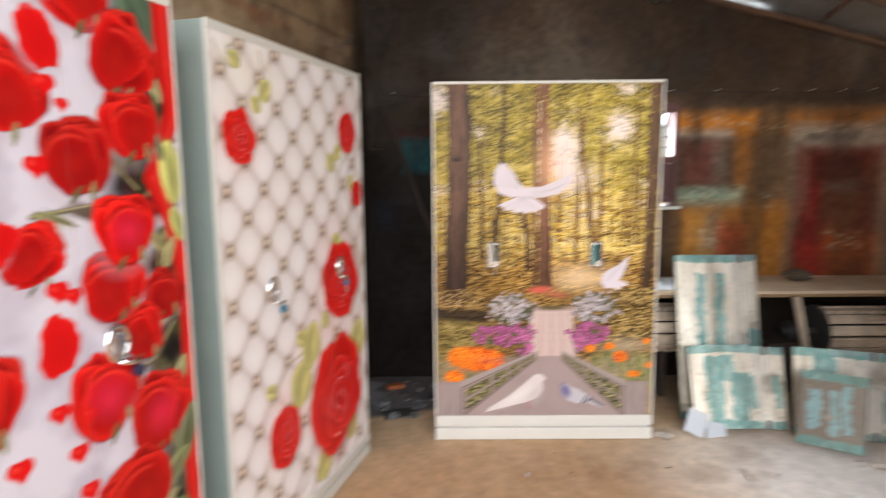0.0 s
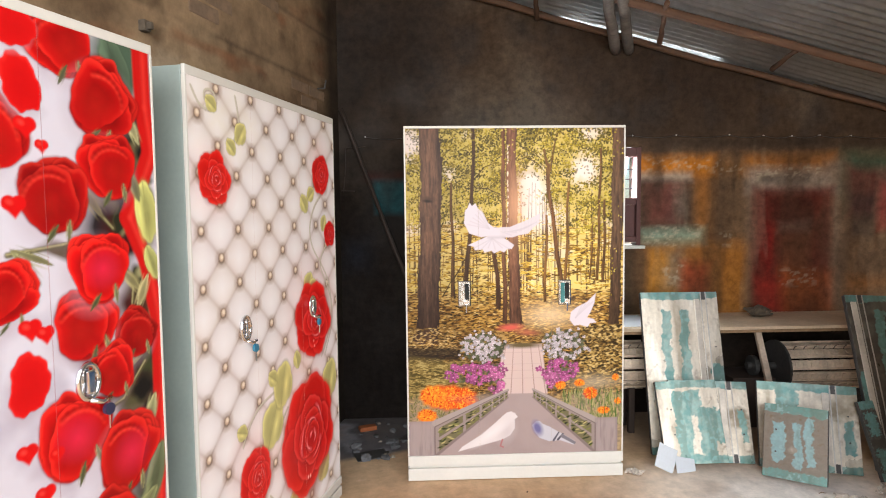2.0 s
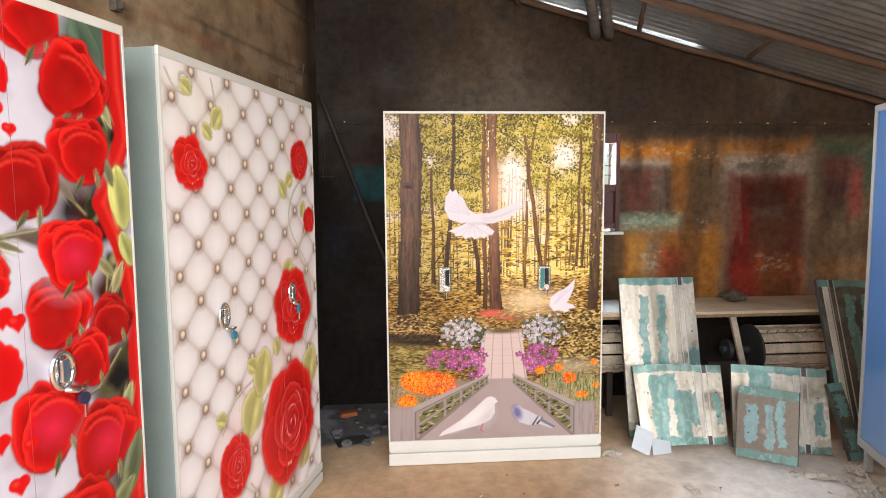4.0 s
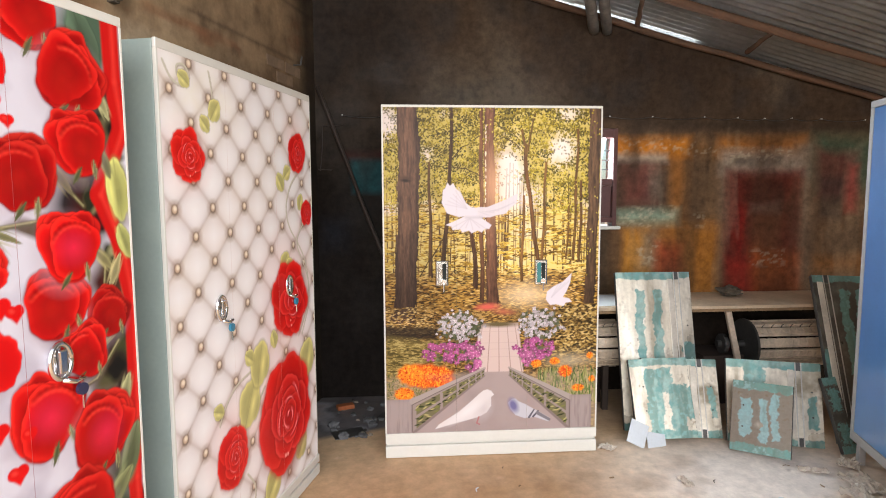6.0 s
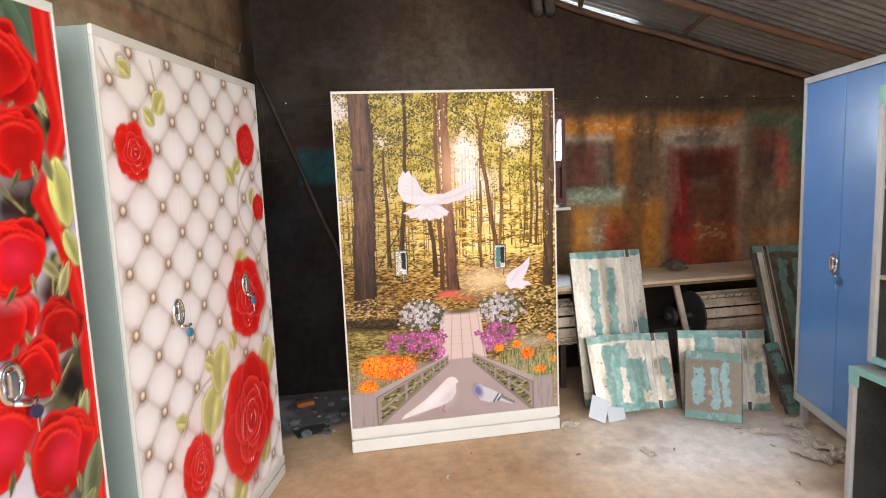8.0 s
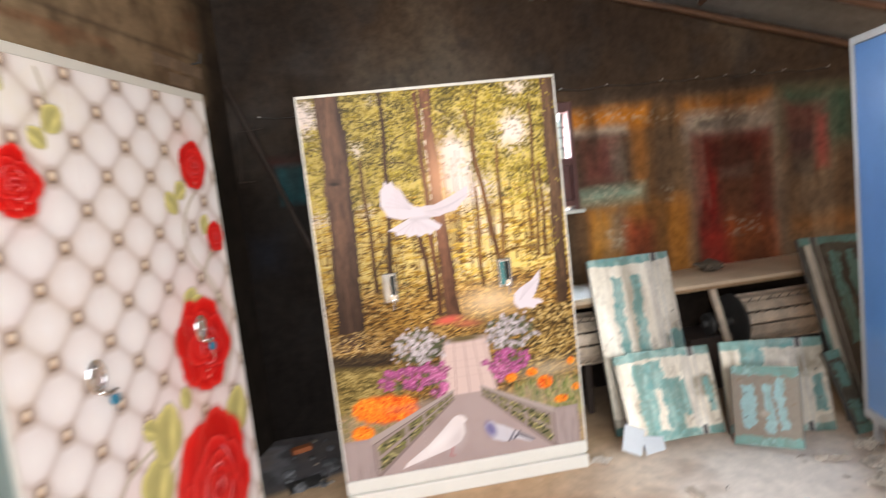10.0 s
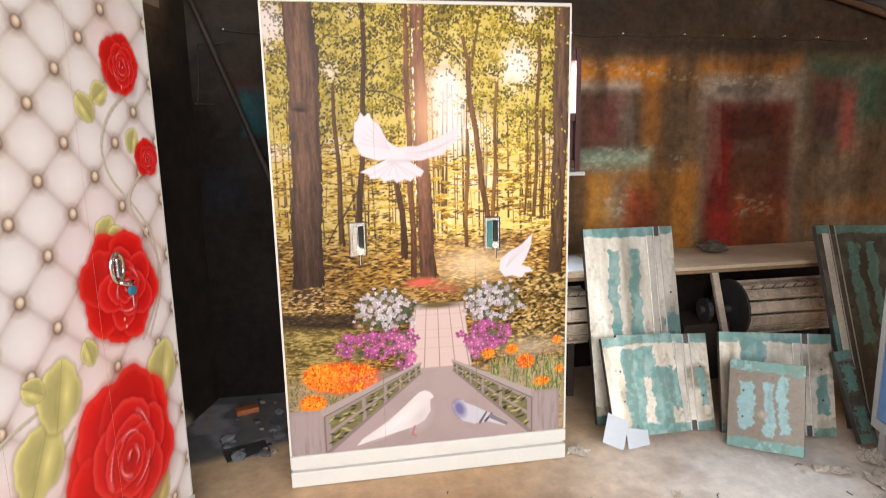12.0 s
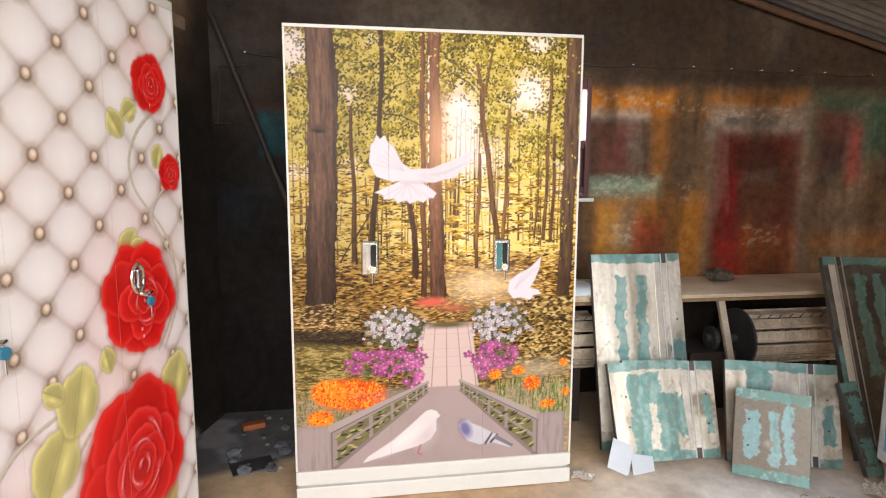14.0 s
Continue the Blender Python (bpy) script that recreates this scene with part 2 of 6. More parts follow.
class Canvas:
    """Ink on a flat sheet, in metres from its top left corner."""

    def __init__(self, w, h, res, colour):
        self.w, self.h, self.res = w, h, res
        self.nx, self.ny = int(round(w / res)) + 1, int(round(h / res)) + 1
        self.x, self.y = np.meshgrid(np.linspace(0, w, self.nx), np.linspace(0, h, self.ny))
        self.ink = np.ones((self.ny, self.nx, 3)) * srgb(*colour)

    def noise(self, cells, octaves=4, seed=0, aspect=1.0):
        return fbm(self.ny, self.nx, cells, octaves, seed, aspect)

    def blend(self, mask, colour):
        colour = srgb(*colour) if len(np.shape(colour)) < 2 else colour
        self.ink += (colour - self.ink) * np.clip(mask, 0, 1)[..., None]

    def window(self, x0, x1, y0, y1):
        i0, i1 = max(0, int(x0 / self.res)), min(self.nx, int(x1 / self.res) + 2)
        j0, j1 = max(0, int(y0 / self.res)), min(self.ny, int(y1 / self.res) + 2)
        return slice(j0, max(j0, j1)), slice(i0, max(i0, i1))

    def put(self, s, mask, colour):
        part_ink = self.ink[s]
        part_ink += (srgb(*colour) - part_ink) * np.clip(mask, 0, 1)[..., None]

    def ellipse(self, cx, cy, rx, ry, colour, turn=0.0, soft=0.15, alpha=1.0, wave=0.0, lobes=5, phase=0.0):
        r = max(rx, ry) * (1.3 + soft + wave)
        s = self.window(cx - r, cx + r, cy - r, cy + r)
        if self.ink[s].size == 0:
            return
        c, n = math.cos(turn), math.sin(turn)
        dx, dy = self.x[s] - cx, self.y[s] - cy
        a, b = (dx * c + dy * n) / rx, (-dx * n + dy * c) / ry
        d = np.hypot(a, b)
        if wave:
            d = d / (1 + wave * np.sin(lobes * np.arctan2(b, a) + phase))
        self.put(s, (1 + soft - d) / (2 * soft) * alpha, colour)

    def petal(self, cx, cy, rx, ry, base, rim, deep, turn=0.0, wave=0.1, lobes=3, phase=0.0, sun=-2.2, edge=0.04, halo=None, square=2.0, taper=0.0, reach=0.16):
        """One wavy petal: bright along its rim, darker towards its root, lit from one side, with a shadow round it."""
        r = max(rx, ry) * 1.35
        s = self.window(cx - r, cx + r, cy - r, cy + r)
        if self.ink[s].size == 0:
            return
        c, n = math.cos(turn), math.sin(turn)
        dx, dy = self.x[s] - cx, self.y[s] - cy
        a, b = (dx * c + dy * n) / rx, (-dx * n + dy * c) / ry
        th = np.arctan2(b, a)
        if taper:
            a = a / np.clip(1 - taper * b, 0.4, 1.6)
        d = (np.abs(a) ** square + np.abs(b) ** square) ** (1 / square) / (1 + 0.25 * wave * np.sin(13 * th + 5 * phase) + wave * np.sin(lobes * th + phase) + 0.4 * wave * np.sin((2 * lobes + 1) * th + 2 * phase))
        self.put(s, np.clip((1 + reach - d) / reach, 0, 1) * 0.5, halo or deep)
        lit = np.clip(0.55 + 0.45 * np.cos(np.arctan2(dy, dx) - sun), 0, 1)
        f = np.clip((d - 0.35) / 0.65, 0, 1)
        B, R, D = srgb(*base), srgb(*rim), srgb(*deep)
        col = D + (B - D) * np.clip(0.30 + 0.75 * f, 0, 1)[..., None] * (0.62 + 0.5 * lit)[..., None]
        k = np.clip((d - 0.80) / 0.16, 0, 1) * lit
        col = col + (R - col) * (k * 0.75)[..., None]
        m = np.clip((1 + edge - d) / (2 * edge), 0, 1)[..., None]
        ink = self.ink[s]
        ink += (col - ink) * m

    def stroke(self, points, r0, r1, colour, soft=0.0015, alpha=1.0):
        for (ax, ay), (bx, by), k in zip(points, points[1:], range(99)):
            n = len(points) - 1
            ra, rb = r0 + (r1 - r0) * k / n, r0 + (r1 - r0) * (k + 1) / n
            m = max(ra, rb) + soft * 2
            s = self.window(min(ax, bx) - m, max(ax, bx) + m, min(ay, by) - m, max(ay, by) + m)
            if self.ink[s].size == 0:
                continue
            ux, uy = bx - ax, by - ay
            t = np.clip(((self.x[s] - ax) * ux + (self.y[s] - ay) * uy) / (ux * ux + uy * uy + 1e-12), 0, 1)
            d = np.hypot(self.x[s] - ax - t * ux, self.y[s] - ay - t * uy)
            self.put(s, (ra + (rb - ra) * t - d + soft) / (2 * soft) * alpha, colour)

    def poly(self, points, colour, soft=0.002, alpha=1.0):
        """A convex or star-free polygon with soft edges, by signed distance."""
        xs, ys = [p[0] for p in points], [p[1] for p in points]
        s = self.window(min(xs) - soft, max(xs) + soft, min(ys) - soft, max(ys) + soft)
        if self.ink[s].size == 0:
            return
        px, py = self.x[s], self.y[s]
        dist, inside = np.full(px.shape, 1e9), np.zeros(px.shape, bool)
        for (ax, ay), (bx, by) in zip(points, points[1:] + points[:1]):
            ux, uy = bx - ax, by - ay
            t = np.clip(((px - ax) * ux + (py - ay) * uy) / (ux * ux + uy * uy + 1e-12), 0, 1)
            dist = np.minimum(dist, np.hypot(px - ax - t * ux, py - ay - t * uy))
            cross = ((ay > py) != (by > py)) & (px < (bx - ax) * (py - ay) / (by - ay + 1e-12) + ax)
            inside ^= cross
        sd = np.where(inside, dist, -dist)
        self.put(s, (sd + soft) / (2 * soft) * alpha, colour)

    def sheet(self, name, mat, u0=0.0, u1=None, thick=0.018, v0=0.0, v1=None, keep=None):
        """A panel of the canvas between u0 and u1, upright in the xz plane and facing -y, with its edges turned back."""
        u1 = self.w if u1 is None else u1
        v1 = self.h if v1 is None else v1
        i0, i1 = int(round(u0 / self.res)), int(round(u1 / self.res))
        j0, j1 = int(round(v0 / self.res)), int(round(v1 / self.res))
        nx, ny = i1 - i0 + 1, j1 - j0 + 1
        x, z = np.meshgrid(np.linspace(u0, u1, nx), -np.linspace(v0, v1, ny))
        co = np.stack([x, np.zeros_like(x), z], -1).reshape(-1, 3)
        col = self.ink[j0:j1 + 1, i0:i1 + 1].reshape(-1, 3)
        idx = np.arange(nx * ny).reshape(ny, nx)
        quads = np.stack([idx[1:, :-1], idx[1:, 1:], idx[:-1, 1:], idx[:-1, :-1]], -1).reshape(-1, 4)
        if keep is not None:
            quads = quads[keep(x[:-1, :-1] + self.res / 2, z[:-1, :-1] - self.res / 2).reshape(-1)]
        corner = np.array([[u0, 0, -v0], [u1, 0, -v0], [u1, 0, -v1], [u0, 0, -v1]])
        back = corner + np.array([0, thick, 0])
        n = len(co)
        co = np.vstack([co, corner, back])
        col = np.vstack([col, np.ones((8, 3)) * col.mean(0)])
        rim = np.array([[n + a, n + (a + 1) % 4, n + 4 + (a + 1) % 4, n + 4 + a] for a in range(4)] + [[n + 4, n + 5, n + 6, n + 7]])
        quads = np.vstack([quads, rim])
        me = bpy.data.meshes.new(name)
        me.vertices.add(len(co))
        me.vertices.foreach_set("co", co.astype(np.float32).ravel())
        me.loops.add(len(quads) * 4)
        me.loops.foreach_set("vertex_index", quads.astype(np.int32).ravel())
        me.polygons.add(len(quads))
        me.polygons.foreach_set("loop_start", np.arange(0, len(quads) * 4, 4, dtype=np.int32))
        me.update(calc_edges=True)
        at = me.color_attributes.new("ink", "FLOAT_COLOR", "POINT")
        at.data.foreach_set("color", np.hstack([np.clip(col, 0, 1), np.ones((len(col), 1))]).astype(np.float32).ravel())
        me.materials.append(mat)
        return me


# ---- the shell of the workshop ----
SLOPE_X, SLOPE_Z = 0.26, 3.16            # underside of the roof: z = SLOPE_Z - SLOPE_X * x
LEFT = Vector((0.27, 0.963, 0)).normalized()
CORNER = Vector((-0.49, BACK_Y, 0))
LEFT_LEN = 7.9


def roof_z(x):
    return SLOPE_Z - SLOPE_X * x


def paint_floor():
    c = Canvas(7.2, 7.6, 0.022, (206, 174, 138))
    n1, n2, n3 = c.noise(5, 5, 1), c.noise(30, 4, 2), c.noise(12, 4, 3)
    X, Y = c.x - 2.9, BACK_Y - c.y
    c.blend((n1 - 0.42) * 3.2, (184, 146, 106))
    c.blend((0.45 - n3) * 4, (205, 178, 146))
    # window light on dust before the stacked panels, painted as a pale pool
    d = np.hypot((X - 1.95) / 0.95, (Y + 0.40) / 0.65)
    c.blend((1.15 - d) * 1.5 * (0.4 + n3), (232, 222, 212))
    # grey floor past a ragged slanting edge in the far corner, with paler specks
    edge = Y + 0.06 * X - 0.12 + (n1 - 0.5) * 0.2
    grey_edge = Y - 0.33 * X - 0.40 + (n3 - 0.5) * 0.10
    c.blend(np.clip(grey_edge / 0.06, 0, 1) * np.clip((0.95 - X) / 0.3, 0, 1) * (0.75 + 0.3 * n2), (78, 80, 88))
    c.blend(np.clip(grey_edge / 0.06, 0, 1) * np.clip((0.6 - X) / 0.3, 0, 1) * np.clip((n2 - 0.62) * 8, 0, 0.7), (150, 156, 166))
    # darker brown floor under and just before the bench
    c.blend(np.clip(edge / 0.12, 0, 1) * np.clip((X - 1.3) / 0.3, 0, 1) * np.clip((Y - 0.2) / 0.2, 0, 1) * 0.7, (110, 92, 76))
    c.blend((n2 - 0.62) * 2, (150, 118, 88))
    rng = np.random.RandomState(5)
    for k in range(420):
        x, y = rng.rand() * 7.2, rng.rand() * 7.6
        tone = 235 if rng.rand() < 0.6 else 130
        c.ellipse(x, y, 0.006 + 0.02 * rng.rand() ** 2, 0.006 + 0.01 * rng.rand(), (tone, tone * 0.86, tone * 0.72), rng.rand() * 3, 0.6, 0.5)
    me = c.sheet("floor", FLOORPAINT, thick=0.1)
    ob = new("floor", me)
    ob.matrix_world = Matrix(((1, 0, 0, -2.9), (0, 0, 1, BACK_Y), (0, -1, 0, 0), (0, 0, 0, 1)))
    return tagged(ob, "dusty tan packed floor with a painted pool of window light", "floor", kind="structure")


def soft_box(c, x0, x1, y0, y1, soft, n=None, rag=0.0):
    """How far inside a sprayed rectangle, 0 to 1, with a ragged edge."""
    r = 0 if n is None else (n - 0.5) * rag
    return np.clip(np.minimum(np.minimum(c.x - x0, x1 - c.x), np.minimum(c.y - y0, y1 - c.y)) / soft + 0.5 + r, 0, 1)


WALL_X0, WALL_TOP = -0.75, 3.4
WIN = (0.95, 1.70, 1.25, 1.97)           # window opening in the back wall: x0, x1, z0, z1


def paint_back_wall():
    c = Canvas(5.15, WALL_TOP, 0.01, (70, 55, 42))
    n1, n2, n3, n5 = c.noise(7, 5, 11), c.noise(26, 4, 12), c.noise(34, 4, 13, 0.18), c.noise(22, 4, 14)
    X, Z = c.x + WALL_X0, WALL_TOP - c.y
    c.blend((n1 - 0.45) * 3, (52, 40, 31))
    c.blend((0.42 - n1) * 3.5, (98, 86, 72))
    c.blend((n2 - 0.55) * 2.5, (52, 46, 42))
    # pale worn plaster above the tall wardrobe
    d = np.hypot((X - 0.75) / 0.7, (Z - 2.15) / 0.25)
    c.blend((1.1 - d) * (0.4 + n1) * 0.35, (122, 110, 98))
    # shade under the bench, painted dark into the wall colour
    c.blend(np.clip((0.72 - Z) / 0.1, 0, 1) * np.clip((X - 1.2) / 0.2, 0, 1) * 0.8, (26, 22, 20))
    # smoke and the low corner's shade, both painted dark towards the left
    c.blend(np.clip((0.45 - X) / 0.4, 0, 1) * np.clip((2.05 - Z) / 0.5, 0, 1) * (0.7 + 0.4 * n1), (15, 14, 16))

    # fainter corner shade painted at every height
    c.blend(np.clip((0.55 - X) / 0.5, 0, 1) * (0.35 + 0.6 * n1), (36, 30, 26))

    def spray(x0, x1, z0, z1, soft, colour, a, rag=0.7):
        m = soft_box(c, x0 - WALL_X0, x1 - WALL_X0, WALL_TOP - z1, WALL_TOP - z0, soft * 1.8, n5, rag * 0.8)
        c.blend(m * a * 0.85 * np.clip(0.32 + 0.8 * (n3 - 0.15) + 0.45 * (n2 - 0.4), 0, 1.1), colour)

    # years of spraying cabinets against this wall
    spray(1.66, 4.4, 0.70, 1.95, 0.12, (128, 98, 70), 1.0)
    spray(2.22, 2.52, 0.75, 1.82, 0.08, (122, 96, 68), 0.8)
    spray(1.66, 2.24, 1.77, 1.89, 0.05, (214, 128, 16), 1.3)
    spray(2.08, 2.24, 0.90, 1.85, 0.06, (160, 98, 26), 0.9)
    spray(2.24, 2.55, 1.78, 1.87, 0.06, (150, 100, 40), 0.8)
    spray(2.48, 3.12, 1.79, 1.90, 0.06, (178, 108, 28), 1.0)
    spray(1.68, 2.08, 1.72, 1.785, 0.03, (168, 154, 140), 1.2)
    spray(1.70, 2.10, 1.37, 1.73, 0.03, (48, 38, 38), 0.9, 0.4)
    spray(1.75, 2.00, 1.42, 1.70, 0.06, (140, 66, 62), 0.9)
    spray(1.92, 2.06, 1.44, 1.64, 0.06, (78, 82, 76), 0.7)
    spray(1.70, 2.18, 1.27, 1.37, 0.05, (136, 168, 148), 1.2)
    spray(1.72, 2.45, 0.74, 1.27, 0.10, (156, 100, 42), 0.9)
    spray(1.78, 1.92, 0.92, 1.20, 0.06, (206, 136, 20), 1.0)
    spray(1.90, 2.00, 0.95, 1.20, 0.05, (126, 116, 100), 0.8)
    spray(2.04, 2.22, 0.86, 1.10, 0.06, (176, 40, 36), 0.95)
    spray(2.26, 2.52, 0.74, 1.24, 0.07, (196, 124, 34), 1.0)
    spray(2.50, 3.16, 1.64, 1.81, 0.05, (170, 156, 142), 1.1)
    spray(2.58, 2.98, 1.705, 1.765, 0.025, (58, 52, 48), 1.0)
    spray(2.49, 2.58, 0.76, 1.70, 0.04, (116, 100, 86), 0.9)
    spray(3.10, 3.24, 0.76, 1.84, 0.06, (128, 112, 96), 0.9)
    spray(2.55, 3.14, 0.72, 1.665, 0.04, (102, 28, 24), 1.3, 0.4)
    spray(2.66, 3.03, 1.40, 1.61, 0.06, (50, 22, 22), 1.0, 0.4)
    spray(2.64, 2.74, 0.76, 1.40, 0.05, (132, 30, 28), 0.9)
    spray(2.74, 2.97, 1.34, 1.42, 0.035, (132, 114, 100), 1.0)
    spray(2.76, 2.98, 0.86, 1.32, 0.05, (124, 80, 50), 0.95)
    spray(2.60, 2.78, 0.74, 0.98, 0.06, (184, 46, 38), 0.9)
    spray(2.80, 3.14, 0.74, 1.02, 0.08, (178, 92, 38), 1.0)
    spray(3.26, 3.95, 1.50, 1.91, 0.08, (22, 84, 68), 1.1)
    spray(3.27, 3.58, 1.46, 1.80, 0.05, (112, 36, 38), 1.0)
    spray(3.27, 3.48, 1.28, 1.62, 0.05, (50, 46, 46), 1.0)
    spray(3.50, 3.59, 1.34, 1.70, 0.04, (164, 36, 42), 0.9)
    spray(3.27, 3.95, 0.90, 1.00, 0.06, (150, 92, 30), 0.7)
    # pale spotty flecks over some of the sprayed patches
    flecks = c.noise(150, 3, 15, 1.6)
    for x0, x1, z0, z1 in ((1.72, 2.15, 1.26, 1.40), (2.24, 2.42, 1.24, 1.34), (1.88, 2.02, 0.98, 1.12), (2.55, 3.05, 1.74, 1.83), (2.24, 2.45, 1.78, 1.86), (2.78, 3.02, 0.95, 1.05), (1.74, 2.2, 1.80, 1.88)):
        c.blend(soft_box(c, x0 - WALL_X0, x1 - WALL_X0, WALL_TOP - z1, WALL_TOP - z0, 0.05, n5, 1.0) * np.clip((flecks - 0.58) * 8, 0, 0.45), (186, 172, 148))
    # turquoise and red overspray in the dark left corner
    spray(-0.24, 0.06, 1.50, 1.74, 0.03, (16, 92, 100), 0.9)
    spray(-0.30, 0.1, 1.75, 1.80, 0.03, (80, 22, 24), 0.7)
    spray(-0.45, -0.3, 1.1, 1.3, 0.10, (22, 40, 62), 0.4)
    # a dirt line where the sheet was strung up
    c.blend(soft_box(c, 2.6, 5.1, WALL_TOP - 2.03, WALL_TOP - 1.95, 0.05, n1, 1.0) * 0.5, (44, 38, 34))
    # dried runs and wiped streaks over the lot
    band = soft_box(c, 1.75 - WALL_X0, 4.4 - WALL_X0, WALL_TOP - 1.95, WALL_TOP - 0.72, 0.2)
    c.blend(band * np.clip((n3 - 0.62) * 3, 0, 0.22), (150, 134, 112))
    c.blend(band * np.clip((0.42 - n3) * 3, 0, 0.35), (50, 38, 30))
    c.blend(band * np.clip((n1 - 0.55) * 3, 0, 0.3), (58, 44, 34))
    x0, x1, z0, z1 = WIN

    def keep(x, z):
        X, Z = x + WALL_X0, z + WALL_TOP
        return ~((X > x0) & (X < x1) & (Z > z0) & (Z < z1)) & (Z < roof_z(X) + np.where((X > 0.95) & (X < 3.0), -0.02, 0.12))

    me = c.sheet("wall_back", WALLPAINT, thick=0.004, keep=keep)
    me.polygons.foreach_set("use_smooth", [False] * len(me.polygons))
    return me


def shell():
    paint_floor()
    # back wall: a painted plaster face on a thick core with the window cut through it
    me = paint_back_wall()
    bm = bmesh.new()
    bm.from_mesh(me)
    bad = [f for f in bm.faces if f.calc_area() > 0.01]
    bmesh.ops.delete(bm, geom=bad, context="FACES")
    bm.to_mesh(me)
    bm.free()
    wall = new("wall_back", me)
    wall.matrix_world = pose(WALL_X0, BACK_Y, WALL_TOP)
    tagged(wall, "smoke-dark plastered wall with faded spray paint patches and painted-in corner shade", "wall", kind="structure")
    x0, x1, z0, z1 = WIN
    core = bmesh.new()
    y0, y1 = BACK_Y + 0.004, BACK_Y + 0.24

    def slab(a, b, low, high=None, up=0.1):
        ta, tb = (roof_z(a) + up, roof_z(b) + up) if high is None else (high, high)
        v = [core.verts.new(p) for p in ((a, y0, low), (b, y0, low), (b, y0, tb), (a, y0, ta), (a, y1, low), (b, y1, low), (b, y1, tb), (a, y1, ta))]
        for f in ((0, 1, 2, 3), (5, 4, 7, 6), (4, 0, 3, 7), (1, 5, 6, 2), (3, 2, 6, 7), (4, 5, 1, 0)):
            core.faces.new([v[i] for i in f])

    slab(WALL_X0, x0, -0.1)
    slab(x1, 3.0, -0.1, up=-0.02)
    slab(3.0, 4.4, -0.1)
    slab(x0, x1, -0.1, z0)
    slab(x0, x1, z1, up=-0.02)
    part("wall_core", core, OUTWALL, wall, m=pose(-WALL_X0, -BACK_Y, -WALL_TOP))
    # left wall, skewed
    c = Canvas(LEFT_LEN, 4.4, 0.02, (150, 126, 98))
    n1, n2, n3 = c.noise(14, 5, 21), c.noise(60, 4, 22), c.noise(30, 3, 23, 3.0)
    c.blend((n1 - 0.46) * 3.5, (112, 90, 68))
    c.blend((0.42 - n1) * 3.5, (176, 152, 124))
    c.blend((n2 - 0.56) * 3, (84, 66, 50))
    c.blend((n3 - 0.6) * 2.5, (132, 84, 56))
    course = np.abs((c.y / 0.085) % 1 - 0.5)
    c.blend((course - 0.43) * 8 * np.clip((n1 - 0.42) * 6, 0, 1), (82, 68, 54))
    # shade by the corner painted into the plaster colour, deepest low down
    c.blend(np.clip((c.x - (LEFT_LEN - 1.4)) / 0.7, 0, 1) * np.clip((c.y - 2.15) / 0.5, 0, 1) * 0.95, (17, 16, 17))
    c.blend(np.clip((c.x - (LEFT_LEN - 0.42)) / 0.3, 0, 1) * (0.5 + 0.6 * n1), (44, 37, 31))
    c.blend(np.clip((0.36 - n1) * 8, 0, 1) * 0.6, (186, 168, 144))
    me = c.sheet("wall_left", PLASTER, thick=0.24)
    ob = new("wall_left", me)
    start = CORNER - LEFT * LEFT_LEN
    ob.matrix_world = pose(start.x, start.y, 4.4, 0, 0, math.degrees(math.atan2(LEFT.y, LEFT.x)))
    tagged(ob, "brown mud-plastered wall with brick courses showing through", "wall", kind="structure")
    # the right wall; the front is an open yard
    bm = boxed(4.25, 4.5, -6.8, BACK_Y + 0.24, -0.1, 2.2)
    single("wall_right", bm, OUTWALL, "plain brown mud wall", "wall", kind="structure")
    bm = bmesh.new()
    g = bmesh.ops.create_grid(bm, x_segments=8, y_segments=8, size=60)
    single("ground", bm, GROUND, "bare brown soil yard outside", "ground", m=pose(0, 0, -0.12), kind="structure")
    # roof of corrugated sheet, its corrugations running down the slope
    x0, x1, ya, yb = -3.2, 4.8, -3.55, BACK_Y + 0.30
    pitch, n = 0.076, 8
    ny = int((yb - ya) / pitch * n)
    ys = np.linspace(ya, yb, ny + 1)
    amp = 0.010 * np.cos(2 * np.pi * ys / pitch)
    xs = [x0, 1.35, 1.352, x1]
    lift = [0.004, 0.004, 0.012, 0.012]
    co, fs = [], []
    for x, l in zip(xs, lift):
        co += [(x, y, roof_z(x) + 0.03 + l + a) for y, a in zip(ys, amp)]
    m = ny + 1
    for k in range(3):
        fs += [(k * m + j, k * m + j + 1, (k + 1) * m + j + 1, (k + 1) * m + j) for j in range(ny)]
    me = bpy.data.meshes.new("ceiling")
    me.from_pydata(co, [], fs)
    me.polygons.foreach_set("use_smooth", [True] * len(me.polygons))
    me.materials.append(ROOF)
    ob = tagged(new("ceiling", me), "grey corrugated galvanised roof sheets", "roof", kind="structure")


shell()


